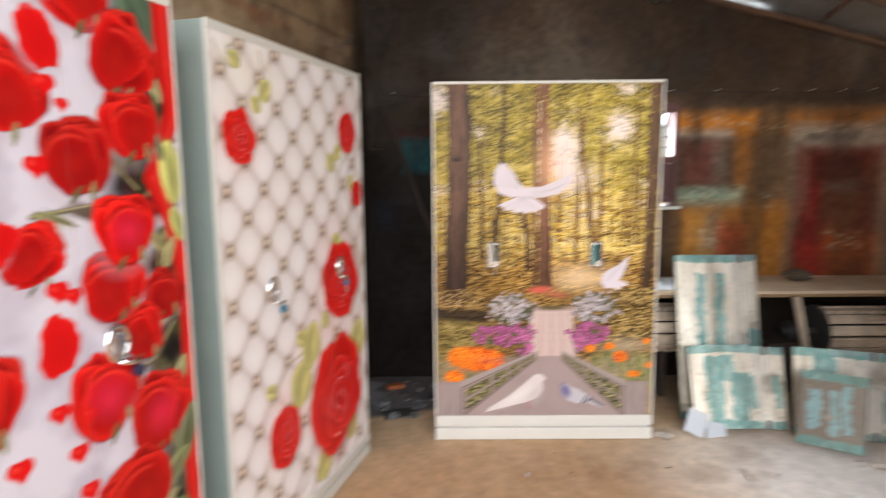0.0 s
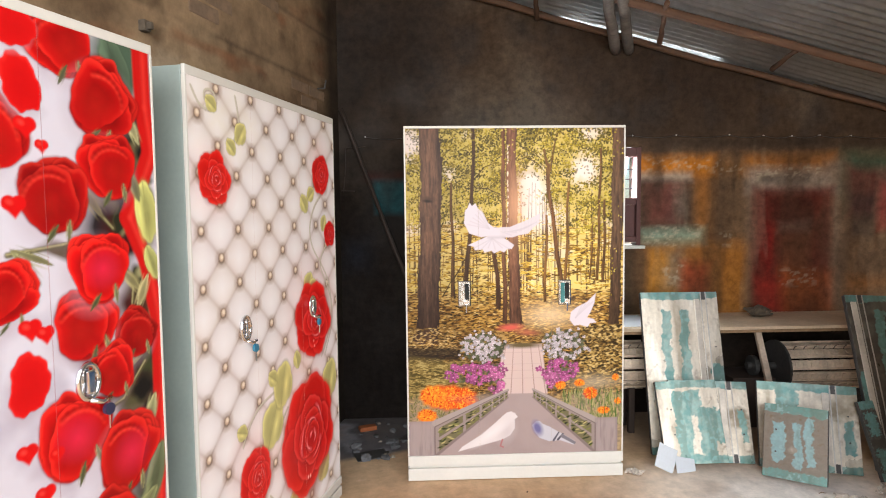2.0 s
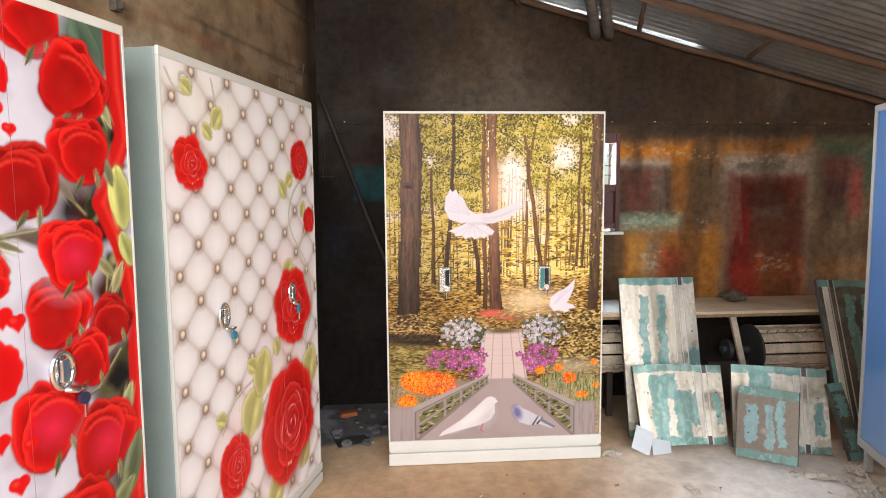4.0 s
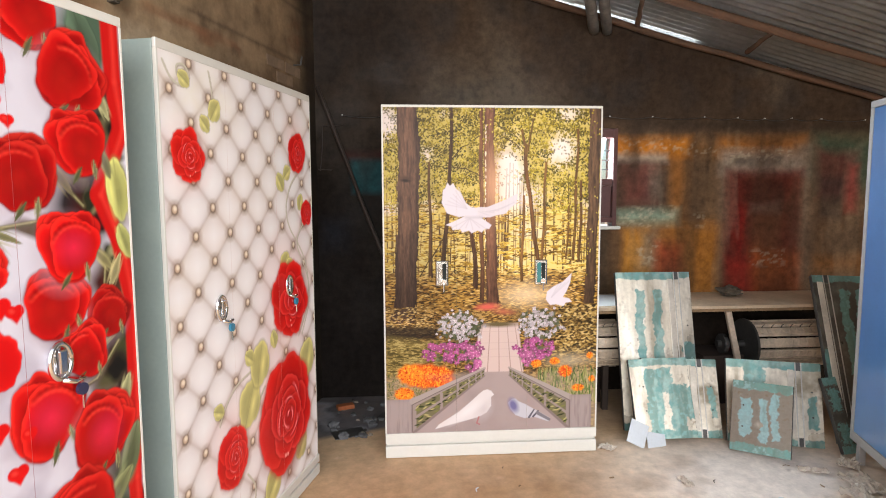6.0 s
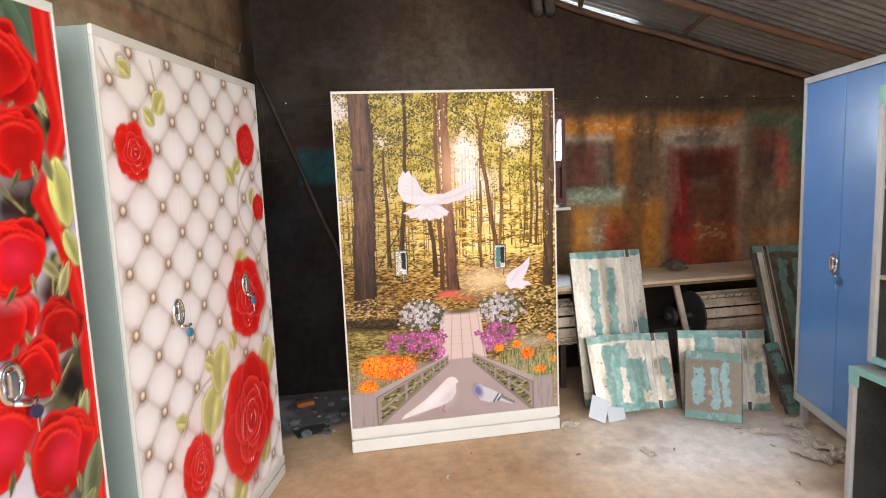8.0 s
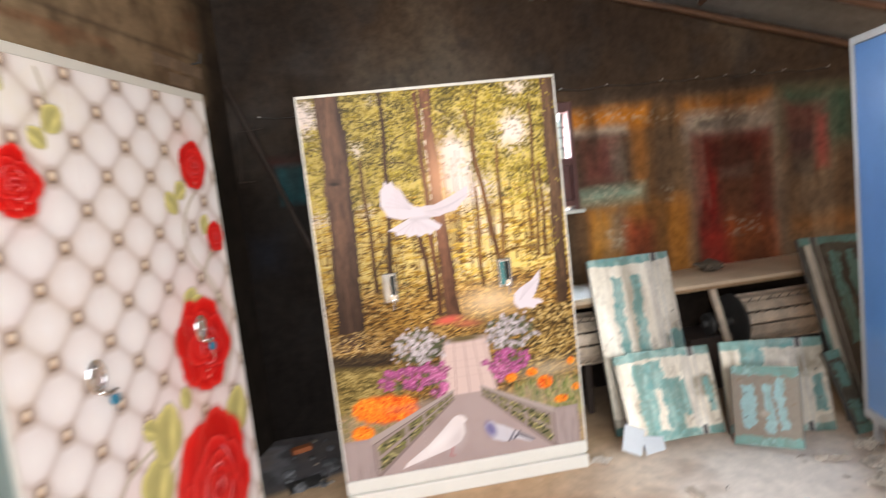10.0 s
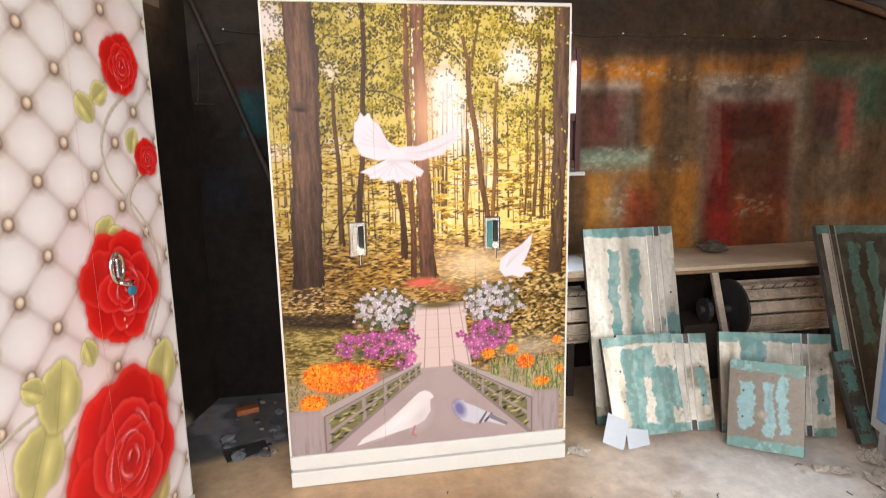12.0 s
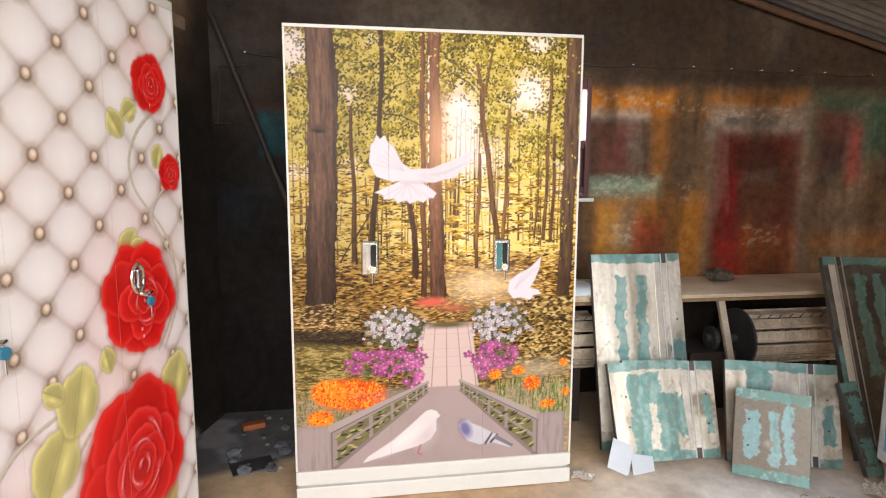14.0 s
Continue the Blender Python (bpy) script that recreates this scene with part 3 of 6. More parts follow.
def window():
    x0, x1, z0, z1 = WIN
    w = thing("window_1", pose(x0, BACK_Y, z0), "small maroon wooden window with bright upper panes", "window", kind="structure")
    W, H = x1 - x0, z1 - z0
    for a, b in ((0.004, 0.035), (W / 2 - 0.02, W / 2 + 0.02), (W - 0.035, W - 0.004)):
        part("window_frame", boxed(a, b, -0.02, 0.09, 0.004, H - 0.004, 0.003), MAROON, w)
    for a, b in ((0.036, W / 2 - 0.021), (W / 2 + 0.021, W - 0.036)):
        part("window_frame", boxed(a, b, -0.018, 0.088, H - 0.07, H - 0.004, 0.003), MAROON, w)
        part("window_frame", boxed(a, b, -0.018, 0.088, 0.03, 0.07, 0.003), MAROON, w)
        part("window_frame", boxed(a, b, -0.012, 0.08, 0.30, 0.35, 0.003), MAROON, w)
        part("pane", boxed(a, b, 0.03, 0.034, 0.351, H - 0.071), PANE, w, "clear glass").visible_shadow = False
        part("shutter_panel", boxed(a, b, 0.02, 0.04, 0.071, 0.299), MAROON, w)
    part("window_sill", boxed(-0.02, W + 0.02, -0.05, 0.2, -0.02, 0.003, 0.004), WHITE, w, "worn pale sill")
    for k in range(3):
        bm = bmesh.new()
        tube(bm, [(0.036, 0.055, 0.42 + k * 0.07), (W - 0.036, 0.055, 0.42 + k * 0.07)], 0.004, seg=6)
        part("bar", bm, DARKSTEEL, w)


window()


# ---- wardrobes ----


def key_fob(parent, m, colour):
    bm = bmesh.new()
    tube(bm, [(0, -0.012, 0), (0.003, -0.015, -0.03), (0.002, -0.015, -0.055), (0.002, -0.015, -0.085)], 0.0028, seg=6)
    k = part("key", bm, CHROME, parent, "steel key", m=m)
    bm = bmesh.new()
    tube(bm, [(0.002, -0.020, -0.034), (0.002, -0.010, -0.034)], 0.016, seg=16)
    part("key_fob", bm, colour, k, "round key head")


def plate_lock(parent, x, z, tint):
    """Rectangular chrome pull with a dark inset and the key below."""
    m = pose(x, 0, z)
    h = part("handle", boxed(-0.036, 0.036, -0.014, -0.001, -0.072, 0.072, 0.007), NICKEL, parent, "rectangular chrome pull", m=m)
    part("inset", boxed(-0.022, 0.000, -0.017, -0.0142, -0.056, 0.056, 0.002), tint, h, "polished strip beside the inset")
    part("inset", boxed(0.002, 0.024, -0.017, -0.0142, -0.056, 0.056, 0.002), DARKGLASS, h, "dark mirrored inset")
    bm = bmesh.new()
    tube(bm, [(0.008, -0.014, -0.045), (0.008, -0.034, -0.045)], 0.017, 0.014, seg=14)
    part("lock_barrel", bm, CHROME, h, smooth=False)
    bm = bmesh.new()
    tube(bm, [(0.008, -0.036, -0.055), (0.008, -0.036, -0.10)], 0.005, seg=8)
    part("key", bm, CHROME, h, "steel key")


def oval_lock(parent, x, z, fob):
    """Oval chrome pull ring with a bow and a hanging key."""
    m = pose(x, 0, z)
    bm = bmesh.new()
    ring = [(0.030 * math.cos(a), -0.010, 0.045 * math.sin(a)) for a in (2 * math.pi * i / 24 for i in range(25))]
    tube(bm, ring, 0.0075, seg=8)
    h = part("handle", bm, CHROME, parent, "oval chrome pull ring", smooth=True, m=m)
    bm = bmesh.new()
    bmesh.ops.create_uvsphere(bm, u_segments=20, v_segments=10, radius=1)
    bmesh.ops.transform(bm, matrix=Matrix.Diagonal((0.027, 0.006, 0.041, 1)), verts=bm.verts)
    part("escutcheon", bm, CHROME, h, smooth=True)
    bm = boxed(-0.012, 0.012, -0.022, -0.004, -0.03, 0.03, 0.004)
    part("thumb_bar", bm, CHROME, h)
    bm = bmesh.new()
    tube(bm, [(0.0, -0.012, -0.048), (0.03, -0.02, -0.060), (0.055, -0.022, -0.055)], 0.008, 0.006, seg=8)
    k = part("turn_lever", bm, CHROME, h, smooth=True)
    key_fob(h, pose(0.046, -0.006, -0.050), fob)


def wardrobe(name, m, W, H, D, canvas, doors, side_mat, frame_mat, label, rim=0.010, top=0.022, plinth=0.145):
    t = thing(name, m, label, "wardrobe", group="wardrobes in the workshop")
    part("body", boxed(0, W, 0.012, D, 0.0, H, 0.004), side_mat, t)
    fr = bmesh.new()
    box(fr, -0.002, W + 0.002, -0.004, 0.010, H - top, H + 0.002, 0.003)
    box(fr, -0.002, rim, -0.004, 0.010, plinth, H - top, 0.002)
    box(fr, W - rim, W + 0.002, -0.004, 0.010, plinth, H - top, 0.002)
    part("front_frame", fr, frame_mat, t, "ivory painted frame")
    pl = bmesh.new()
    box(pl, -0.001, W + 0.001, -0.012, 0.03, plinth * 0.61, plinth, 0.004)
    box(pl, 0.006, W - 0.006, 0.011, 0.03, plinth * 0.45, plinth * 0.65)
    box(pl, -0.001, W + 0.001, -0.012, 0.03, 0.004, plinth * 0.50, 0.004)
    part("plinth", pl, frame_mat, t, "ivory grooved plinth")
    for a, b in doors:
        me = canvas.sheet("door", PRINT, a, b, 0.014)
        d = new("door", me)
        d.parent = t
        d.matrix_local = pose(rim, -0.003, H - top)
    return t


C_W, C_H = 1.22, 1.98
B_W, B_H = 1.19, 2.0
A_W, A_H = 1.05, 2.0
TEALGLASS = material("teal_mirror", (0.06, 0.22, 0.22), 0.06, var=0.2, bump=0.0)
DARKFOB = material("dark_key_fob", (0.03, 0.03, 0.07), 0.3, var=0.1, bump=0)


def leaf_litter(c, mask, seed, dark, mid, light, cells=90, aspect=2.2):
    """Broken leafy texture in three tones inside a mask."""
    n = c.noise(cells, 3, seed, aspect)
    k = c.noise(cells / 5, 4, seed + 1, aspect)
    c.blend(mask, mid)
    c.blend(mask * np.clip((n * 0.65 + k * 0.35 - 0.53) * 14, 0, 1), dark)
    c.blend(mask * np.clip((0.45 - n * 0.7 - k * 0.3) * 14, 0, 1), light)


def bloom(c, x, y, r, petals, inner, rng, n=7):
    """A small flower of round petals."""
    for k in range(n):
        a = 2 * math.pi * k / n + rng.rand()
        g = 0.78 + 0.24 * rng.rand()
        c.ellipse(x + r * 0.55 * math.cos(a), y + r * 0.45 * math.sin(a), r * 0.46, r * 0.30, tuple(v * g for v in petals), a, 0.25)
    c.ellipse(x, y, r * 0.22, r * 0.2, inner, 0, 0.3)


def paint_forest(w, h):
    """A golden autumn wood with a plank path, flower beds and a railed deck."""
    c = Canvas(w, h, 0.0021, (206, 182, 92))
    k = 1 / 492.0
    rng = np.random.RandomState(3)

    def P(x, y):
        return x * k - RIM, y * k - 0.012

    X, Y = (c.x + RIM) / k, (c.y + 0.012) / k
    n1, n2 = c.noise(9, 5, 51), c.noise(45, 4, 52)
    # light behind the trees
    c.blend(np.clip((Y - 180) / 160, 0, 1) * 0.9, (236, 206, 122))
    c.blend(np.clip((n1 - 0.5) * 5, 0, 0.8) * np.clip((330 - Y) / 200, 0, 1), (124, 106, 28))
    glow = np.zeros(X.shape)
    for gx, gy, sx, sy, a in ((345, 195, 46, 90, 1.25), (375, 255, 70, 46, 0.9), (490, 120, 42, 48, 1.0), (505, 20, 40, 22, 0.8), (14, 45, 40, 50, 1.0), (120, 130, 22, 26, 0.7), (20, 275, 34, 22, 0.7),
                              (130, 270, 30, 20, 0.6), (555, 300, 40, 60, 0.45), (330, 410, 150, 60, 0.30), (170, 20, 22, 14, 0.5), (400, 340, 60, 60, 0.5)):
        glow = np.maximum(glow, a * np.exp(-((X - gx) / sx) ** 2 - ((Y - gy) / sy) ** 2))
    c.blend(np.clip(glow * 1.4 - 0.25 + (0.5 - n2) * 0.9, 0, 1), (246, 228, 216))

    def dab(x, y, rx, ry, col, turn=0.0, alpha=0.92):
        c.ellipse(*P(x, y), rx * k, ry * k, col, turn, 0.3, alpha)

    def glow_at(x, y):
        j, i = int(np.clip((y * k - 0.012) / c.res, 0, c.ny - 1)), int(np.clip((x * k - RIM) / c.res, 0, c.nx - 1))
        return glow[j, i]

    # thin far trunks and twigs
    for i in range(90):
        x = 10 + 590 * rng.rand()
        y0, y1 = 150 + 200 * rng.rand(), 400 + 90 * rng.rand()
        dx = 16 * (rng.rand() - 0.5)
        g = rng.rand()
        c.stroke([P(x + dx, y0), P(x + dx * 0.4, (y0 + y1) / 2), P(x, y1)], (0.5 + 1.0 * g) * k, (0.8 + 1.7 * g) * k, (112 - 40 * g, 78 - 34 * g, 26), alpha=0.75)
    # layered sprays of leaves: fine and rounded high up, flat and golden lower down
    tones_high = ((70, 60, 8), (104, 90, 16), (146, 124, 26), (186, 162, 42), (220, 198, 84))
    tones_low = ((86, 58, 10), (138, 100, 22), (190, 148, 44), (224, 188, 78), (246, 222, 136))
    for layer in range(3):
        for i in range(520):
            x, y = -10 + 620 * rng.rand(), -8 + 490 * rng.rand() ** 1.12
            low = y > 235 + 60 * rng.rand()
            if rng.rand() < glow_at(x, y) * (1.0 if layer < 2 else 0.8):
                continue
            tone = (tones_low if low else tones_high)
            base = min(4, max(0, int(rng.rand() * 3.4 + layer * 0.5 - (0.9 if y < 160 else 0.3))))
            spread = 10 + 15 * rng.rand()
            for j in range(9 if low else 13):
                a, q = 6.283 * rng.rand(), math.sqrt(rng.rand())
                lx, ly = x + spread * 1.3 * q * math.cos(a), y + spread * (0.35 if low else 0.75) * q * math.sin(a)
                t2 = tone[min(4, max(0, base + (1 if ly < y else -1) * (rng.rand() < 0.5)))]
                if low:
                    dab(lx, ly, 3.0 + 3.5 * rng.rand(), 1.0 + 0.7 * rng.rand(), t2, 0.5 * (rng.rand() - 0.5))
                else:
                    dab(lx, ly, 2.0 + 2.0 * rng.rand(), 1.3 + 0.9 * rng.rand(), t2, 3 * rng.rand())
    # single dark leaves against the bright gaps
    for i in range(900):
        x, y = 600 * rng.rand(), 330 * rng.rand()
        g = glow_at(x, y)
        if 0.15 < g < 0.75:
            dab(x, y, 2.2, 1.3, ((98, 84, 20), (150, 124, 40), (188, 160, 70))[i % 3], 3 * rng.rand(), 0.9)
    c.blend(np.clip(glow - 0.6, 0, 1) * 0.9, (246, 230, 222))
    # undergrowth and leaf litter in flat drifts
    ground = np.clip((Y - 452 - (n1 - 0.5) * 60) / 30, 0, 1)
    leaf_litter(c, ground, 60, (74, 48, 12), (150, 108, 38), (206, 162, 78), 60, 3.4)
    leaf_litter(c, np.clip((Y - 535 - (n1 - 0.5) * 60) / 40, 0, 1), 63, (46, 32, 12), (112, 80, 34), (176, 140, 82), 70, 3.0)
    for i in range(3600):
        x, y = 600 * rng.rand(), 445 + 290 * rng.rand() ** 1.2
        d = (y - 445) / 250
        tone = ((40, 26, 8), (88, 58, 20), (150, 108, 44), (200, 156, 78), (228, 192, 118))[min(4, int(rng.rand() * (4.9 - 1.4 * d)))]
        dab(x, y, 3.5 + 4.5 * rng.rand(), 1.0 + 1.0 * rng.rand(), tone, 0.7 * (rng.rand() - 0.5), 0.85)
    c.blend(np.exp(-((X - 395) / 75) ** 2 - ((Y - 515) / 34) ** 2) * 0.75, (236, 204, 160))
    c.blend(np.clip((Y - 545) / 60, 0, 1) * np.clip((740 - Y) / 60, 0, 1) * np.clip((n1 - 0.42) * 3, 0, 0.5), (52, 36, 16))
    # main trunks with furrowed bark, darker towards both edges
    bark, fine = c.noise(120, 3, 55, 0.10), c.noise(230, 2, 56, 0.25)
    for pts, r0, r1, col, foot in (
        ([(125, 150), (128, 300), (130, 462)], 4, 6, (96, 64, 30), 0), ([(188, 0), (182, 200), (163, 440)], 5, 7, (82, 54, 26), 0), ([(240, 330), (249, 400), (252, 500)], 6, 8, (92, 58, 32), 0),
        ([(266, 0), (268, 300), (271, 540)], 6, 7, (112, 72, 44), 0), ([(388, 100), (392, 180), (428, 430)], 6, 7, (110, 72, 36), 0), ([(378, 60), (388, 130)], 4, 5, (110, 78, 34), 0),
        ([(416, 20), (392, 130)], 3, 4, (112, 80, 32), 0), ([(386, 240), (380, 480)], 4, 5, (132, 90, 42), 0), ([(446, 150), (438, 430)], 4, 5, (122, 84, 38), 0), ([(512, 270), (505, 430)], 3, 3, (116, 78, 30), 0),
        ([(534, 60), (526, 430)], 4, 5, (104, 70, 30), 0), ([(546, 200), (542, 440)], 4, 5, (96, 64, 28), 0), ([(70, 0), (72, 190), (64, 400), (54, 590)], 29, 31, (112, 80, 60), 10),
        ([(288, 0), (291, 250), (296, 400), (301, 545)], 14, 17, (124, 82, 58), 5), ([(582, 0), (580, 240), (572, 560)], 18, 15, (100, 72, 48), 4),
    ):
        ys, xs = np.array([p[1] for p in pts]), np.array([p[0] for p in pts])
        cx = np.interp(Y, ys, xs) + 1.6 * np.sin(Y / 31 + r0)
        run = np.clip((Y - ys[0]) / (ys[-1] - ys[0]), 0, 1)
        rad = (r0 + (r1 - r0) * run) * (1 + 0.03 * np.sin(Y / 23 + r0)) + foot * np.clip((run - 0.9) / 0.1, 0, 1) ** 2
        d = (X - cx) / rad
        inside = np.clip((1 - np.abs(d) + (fine - 0.5) * 0.3) * rad / 1.6, 0, 1) * (Y >= ys[0]) * np.clip((ys[-1] - Y + (n2 - 0.5) * 40) / 6, 0, 1)
        tone = (1 - 0.42 * d * d - 0.16 * d) * (0.45 + 1.1 * bark) * (0.72 + 0.56 * fine) * (1.06 - 0.45 * np.clip((Y - 330) / 200, 0, 1))
        body = 0.98 * srgb(*col)[None, None, :] * np.clip(tone, 0.12, 1.6)[..., None] ** 1.3
        c.ink += (body - c.ink) * inside[..., None]
    c.ellipse(*P(66, 194), 17 * k, 7 * k, (92, 64, 46), 0.1, 0.5, 0.8)
    c.ellipse(*P(62, 200), 12 * k, 4 * k, (44, 30, 20), 0.1, 0.5, 0.9)
    # branches
    for pts in (((190, 165), (225, 168), (270, 190), (262, 205)), ((330, 85), (360, 100), (386, 130)), ((320, 60), (350, 70), (372, 92)), ((126, 420), (150, 380), (165, 350)), ((100, 460), (125, 415), (148, 385)), ((190, 140), (215, 110), (240, 100))):
        c.stroke([P(*p) for p in pts], 1.7 * k, 0.9 * k, (74, 54, 20), alpha=0.9)
    warm = np.exp(-((X - 303) / 26) ** 2 - ((Y - 215) / 80) ** 2)
    c.blend(warm * 0.6, (244, 184, 140))
    # bright chinks between the paired trunks
    for i in range(46):
        y = 40 + 330 * rng.rand()
        dab(278 + 2 * rng.rand(), y, 1.3, 1.5 + 4 * rng.rand(), (250, 232, 200), 0, 0.8)
    # leaves hanging in front of the trunks
    for i in range(900):
        x = 600 * rng.rand()
        y = 110 * rng.rand() ** 1.4 if rng.rand() < 0.5 else 190 + 300 * rng.rand()
        if abs(x - 70) < 34 or (y > 180 and x < 480):
            continue
        dab(x, y, 2.6, 1.4, tones_high[1 + i % 4], 3 * rng.rand(), 0.85)
    # leafy sprigs at the foot of the big trunk
    for i in range(420):
        x, y = 2 + 135 * rng.rand(), 545 + 75 * rng.rand()
        dab(x, y, 4.2, 1.2, ((196, 160, 96), (150, 116, 56), (96, 70, 30), (222, 190, 130))[i % 4], 0.8 * (rng.rand() - 0.5), 0.7)
    # the wood stands denser and duskier away from the light
    c.ink *= (1 - (0.28 + 0.16 * np.clip((Y - 280) / 120, 0, 1)) * np.clip((310 - X) / 200, 0, 1) * np.clip((600 - Y) / 60, 0, 1) - 0.10 * np.clip((X - 520) / 60, 0, 1) * np.clip((600 - Y) / 60, 0, 1))[..., None]
    # fallen log, shrubs
    c.blend(soft_box(c, *P(-6, 0)[:1], P(150, 0)[0], P(0, 600)[1], P(0, 642)[1], 0.03, n1, 1.4) * 0.9, (36, 27, 20))
    for i in range(1900):
        x, y = 470 + 135 * rng.rand(), 545 + 145 * rng.rand()
        if x + (y - 545) * 0.1 < 480 + 20 * rng.rand():
            continue
        dab(x, y, 4 + 3 * rng.rand(), 1.8 + rng.rand(), ((48, 34, 12), (84, 62, 26), (126, 98, 46), (168, 136, 74), (202, 172, 110))[min(4, int(5.4 * rng.rand() ** 1.25))], 1.2 * (rng.rand() - 0.5), 0.9)
    leaf_litter(c, soft_box(c, -1, P(150, 0)[0], P(0, 640)[1], P(0, 745)[1], 0.05, n1, 1.4) * 0.9, 69, (70, 60, 26), (124, 106, 56), (170, 150, 92), 80, 3.0)
    c.blend(soft_box(c, P(-20, 0)[0], P(620, 0)[0], P(0, 740)[1], 3, 0.05, n1, 1.0) * 0.6, (166, 148, 122))
    c.blend(np.exp(-((X - 520) / 70) ** 2 - ((Y - 705) / 22) ** 2) * 0.55, (196, 180, 150))
    # grass by the right rail
    for i in range(420):
        x, y = 430 + 170 * rng.rand(), 735 + 100 * rng.rand()
        c.stroke([P(x, y), P(x + 14 * (rng.rand() - 0.5), y - 10 - 16 * rng.rand())], 1.5 * k, 0.5 * k, ((96, 112, 52), (140, 140, 84), (60, 82, 38), (172, 160, 112))[i % 4], alpha=0.85)
    for i in range(260):
        x, y = 6 + 170 * rng.rand(), 735 + 75 * rng.rand()
        c.stroke([P(x, y), P(x + 12 * (rng.rand() - 0.5), y - 10 * rng.rand())], 1.5 * k, 0.5 * k, ((104, 104, 48), (134, 126, 66), (76, 84, 38))[i % 3], alpha=0.85)
    # plank path up into the wood
    c.poly([P(262, 595), P(372, 595), P(388, 735), P(250, 735)], (202, 178, 170), 0.004)
    for t in (0.02, 0.25, 0.5, 0.75, 0.98):
        c.stroke([P(270 + 94 * t, 598), P(252 + 134 * t, 735)], 0.8 * k, 1.2 * k, (150, 122, 116), alpha=0.9)
    for y in (618, 650, 668, 690):
        c.stroke([P(266, y), P(380, y)], 0.5 * k, 0.5 * k, (170, 146, 140), alpha=0.5)
    c.ellipse(*P(318, 598), 56 * k, 8 * k, (98, 84, 54), 0, 0.4, 0.8)
    # small reddish garden shapes at the end of the path
    c.ellipse(*P(285, 548), 30 * k, 9 * k, (206, 92, 76), -0.05, 0.5, 0.9)
    c.ellipse(*P(330, 562), 28 * k, 8 * k, (186, 104, 74), 0.1, 0.6, 0.7)
    # flower beds
    for cx, cy, rx, ry, n, petals, inner, r in (
        (208, 600, 62, 38, 75, (216, 206, 210), (184, 150, 150), 7), (432, 600, 60, 42, 84, (214, 204, 208), (184, 150, 150), 7),
        (185, 675, 74, 28, 46, (190, 92, 150), (206, 140, 176), 11), (246, 690, 22, 40, 18, (206, 110, 164), (222, 160, 190), 12),
        (425, 672, 50, 28, 34, (192, 94, 152), (206, 140, 176), 11), (400, 696, 20, 26, 12, (206, 112, 164), (222, 160, 190), 12),
    ):
        for i in range(n * 2):
            a, q = 2 * math.pi * rng.rand(), math.sqrt(rng.rand())
            c.ellipse(*P(cx + rx * q * math.cos(a), cy + ry * q * math.sin(a)), 7 * k, 3.5 * k, ((78, 84, 58), (104, 104, 80), (62, 66, 44))[i % 3], rng.rand() * 3, 0.4, 0.7)
        for i in range(int(n * 1.5)):
            a, q = 2 * math.pi * rng.rand(), math.sqrt(rng.rand()) * (0.8 + 0.5 * rng.rand())
            bloom(c, *P(cx + rx * q * math.cos(a), cy + ry * q * math.sin(a)), r * k * (0.5 + 0.45 * rng.rand()), tuple(v * (0.9 + 0.1 * (i % 3 - 1)) for v in petals), inner, rng, 6)
    # orange blooms made of many small petals
    for cx, cy, rx, ry, hot in ((108, 740, 56, 33, 1), (150, 745, 40, 30, 1), (70, 735, 34, 28, 0), (53, 790, 26, 18, 0), (425, 712, 14, 11, 0), (478, 706, 14, 10, 0),
                                (508, 736, 19, 16, 1), (545, 785, 17, 10, 0), (578, 692, 9, 9, 0), (585, 760, 9, 9, 0), (180, 775, 8, 10, 1), (178, 800, 7, 9, 1)):
        c.ellipse(*P(cx, cy), rx * k, ry * k, (216, 84, 22) if hot else (226, 128, 34), 0, 0.2, 1.0, 0.06, 9)
        for i in range(int(rx * ry * 0.22)):
            a, q = 2 * math.pi * rng.rand(), math.sqrt(rng.rand()) * 0.95
            c.ellipse(*P(cx + rx * q * math.cos(a), cy + ry * q * math.sin(a)), 2.6 * k, 1.7 * k, ((250, 160, 50), (236, 108, 30), (196, 58, 14), (252, 138, 40))[i % 4], a, 0.3, 0.9)
    for x in (430, 480, 510, 548, 580):
        c.stroke([P(x, 800), P(x + 3, 725)], 1.1 * k, 0.9 * k, (74, 104, 44))
    # grey deck with railings
    c.poly([P(270, 733), P(356, 733), P(528, 906), P(70, 906)], (164, 146, 142), 0.003)
    c.blend(soft_box(c, P(90, 0)[0], P(500, 0)[0], P(0, 735)[1], 3, 0.02) * (n1 - 0.4) * 1.0, (142, 124, 122))
    for s in (0, 1):
        def M(x, y):
            return P(x, y) if s == 0 else P(521 - (x - 76) * 0.861, y)
        far, near = (278, 722), (76, 812)
        dark, mid = (112, 98, 94), (156, 142, 138)
        c.poly([M(2, 806), M(76, 806), M(76, 906), M(2, 906)], (150, 134, 132), 0.003)
        c.poly([M(8, 812), M(70, 812), M(70, 906), M(8, 906)], (158, 142, 138), 0.01)
        c.stroke([M(76, 806), M(76, 906)], 3 * k, 3 * k, dark)
        def R(t, f):
            return near[0] + (far[0] - near[0]) * t, near[1] + (far[1] - near[1]) * t + (92 * (1 - t) + 22 * t) * f

        c.poly([M(*R(0, 0)), M(*R(1, 0)), M(*R(1, 1)), M(*R(0, 1))], (148, 132, 126), 0.002)
        bars = (0.03, 0.40, 0.63, 0.78, 0.88, 0.95, 1.0)
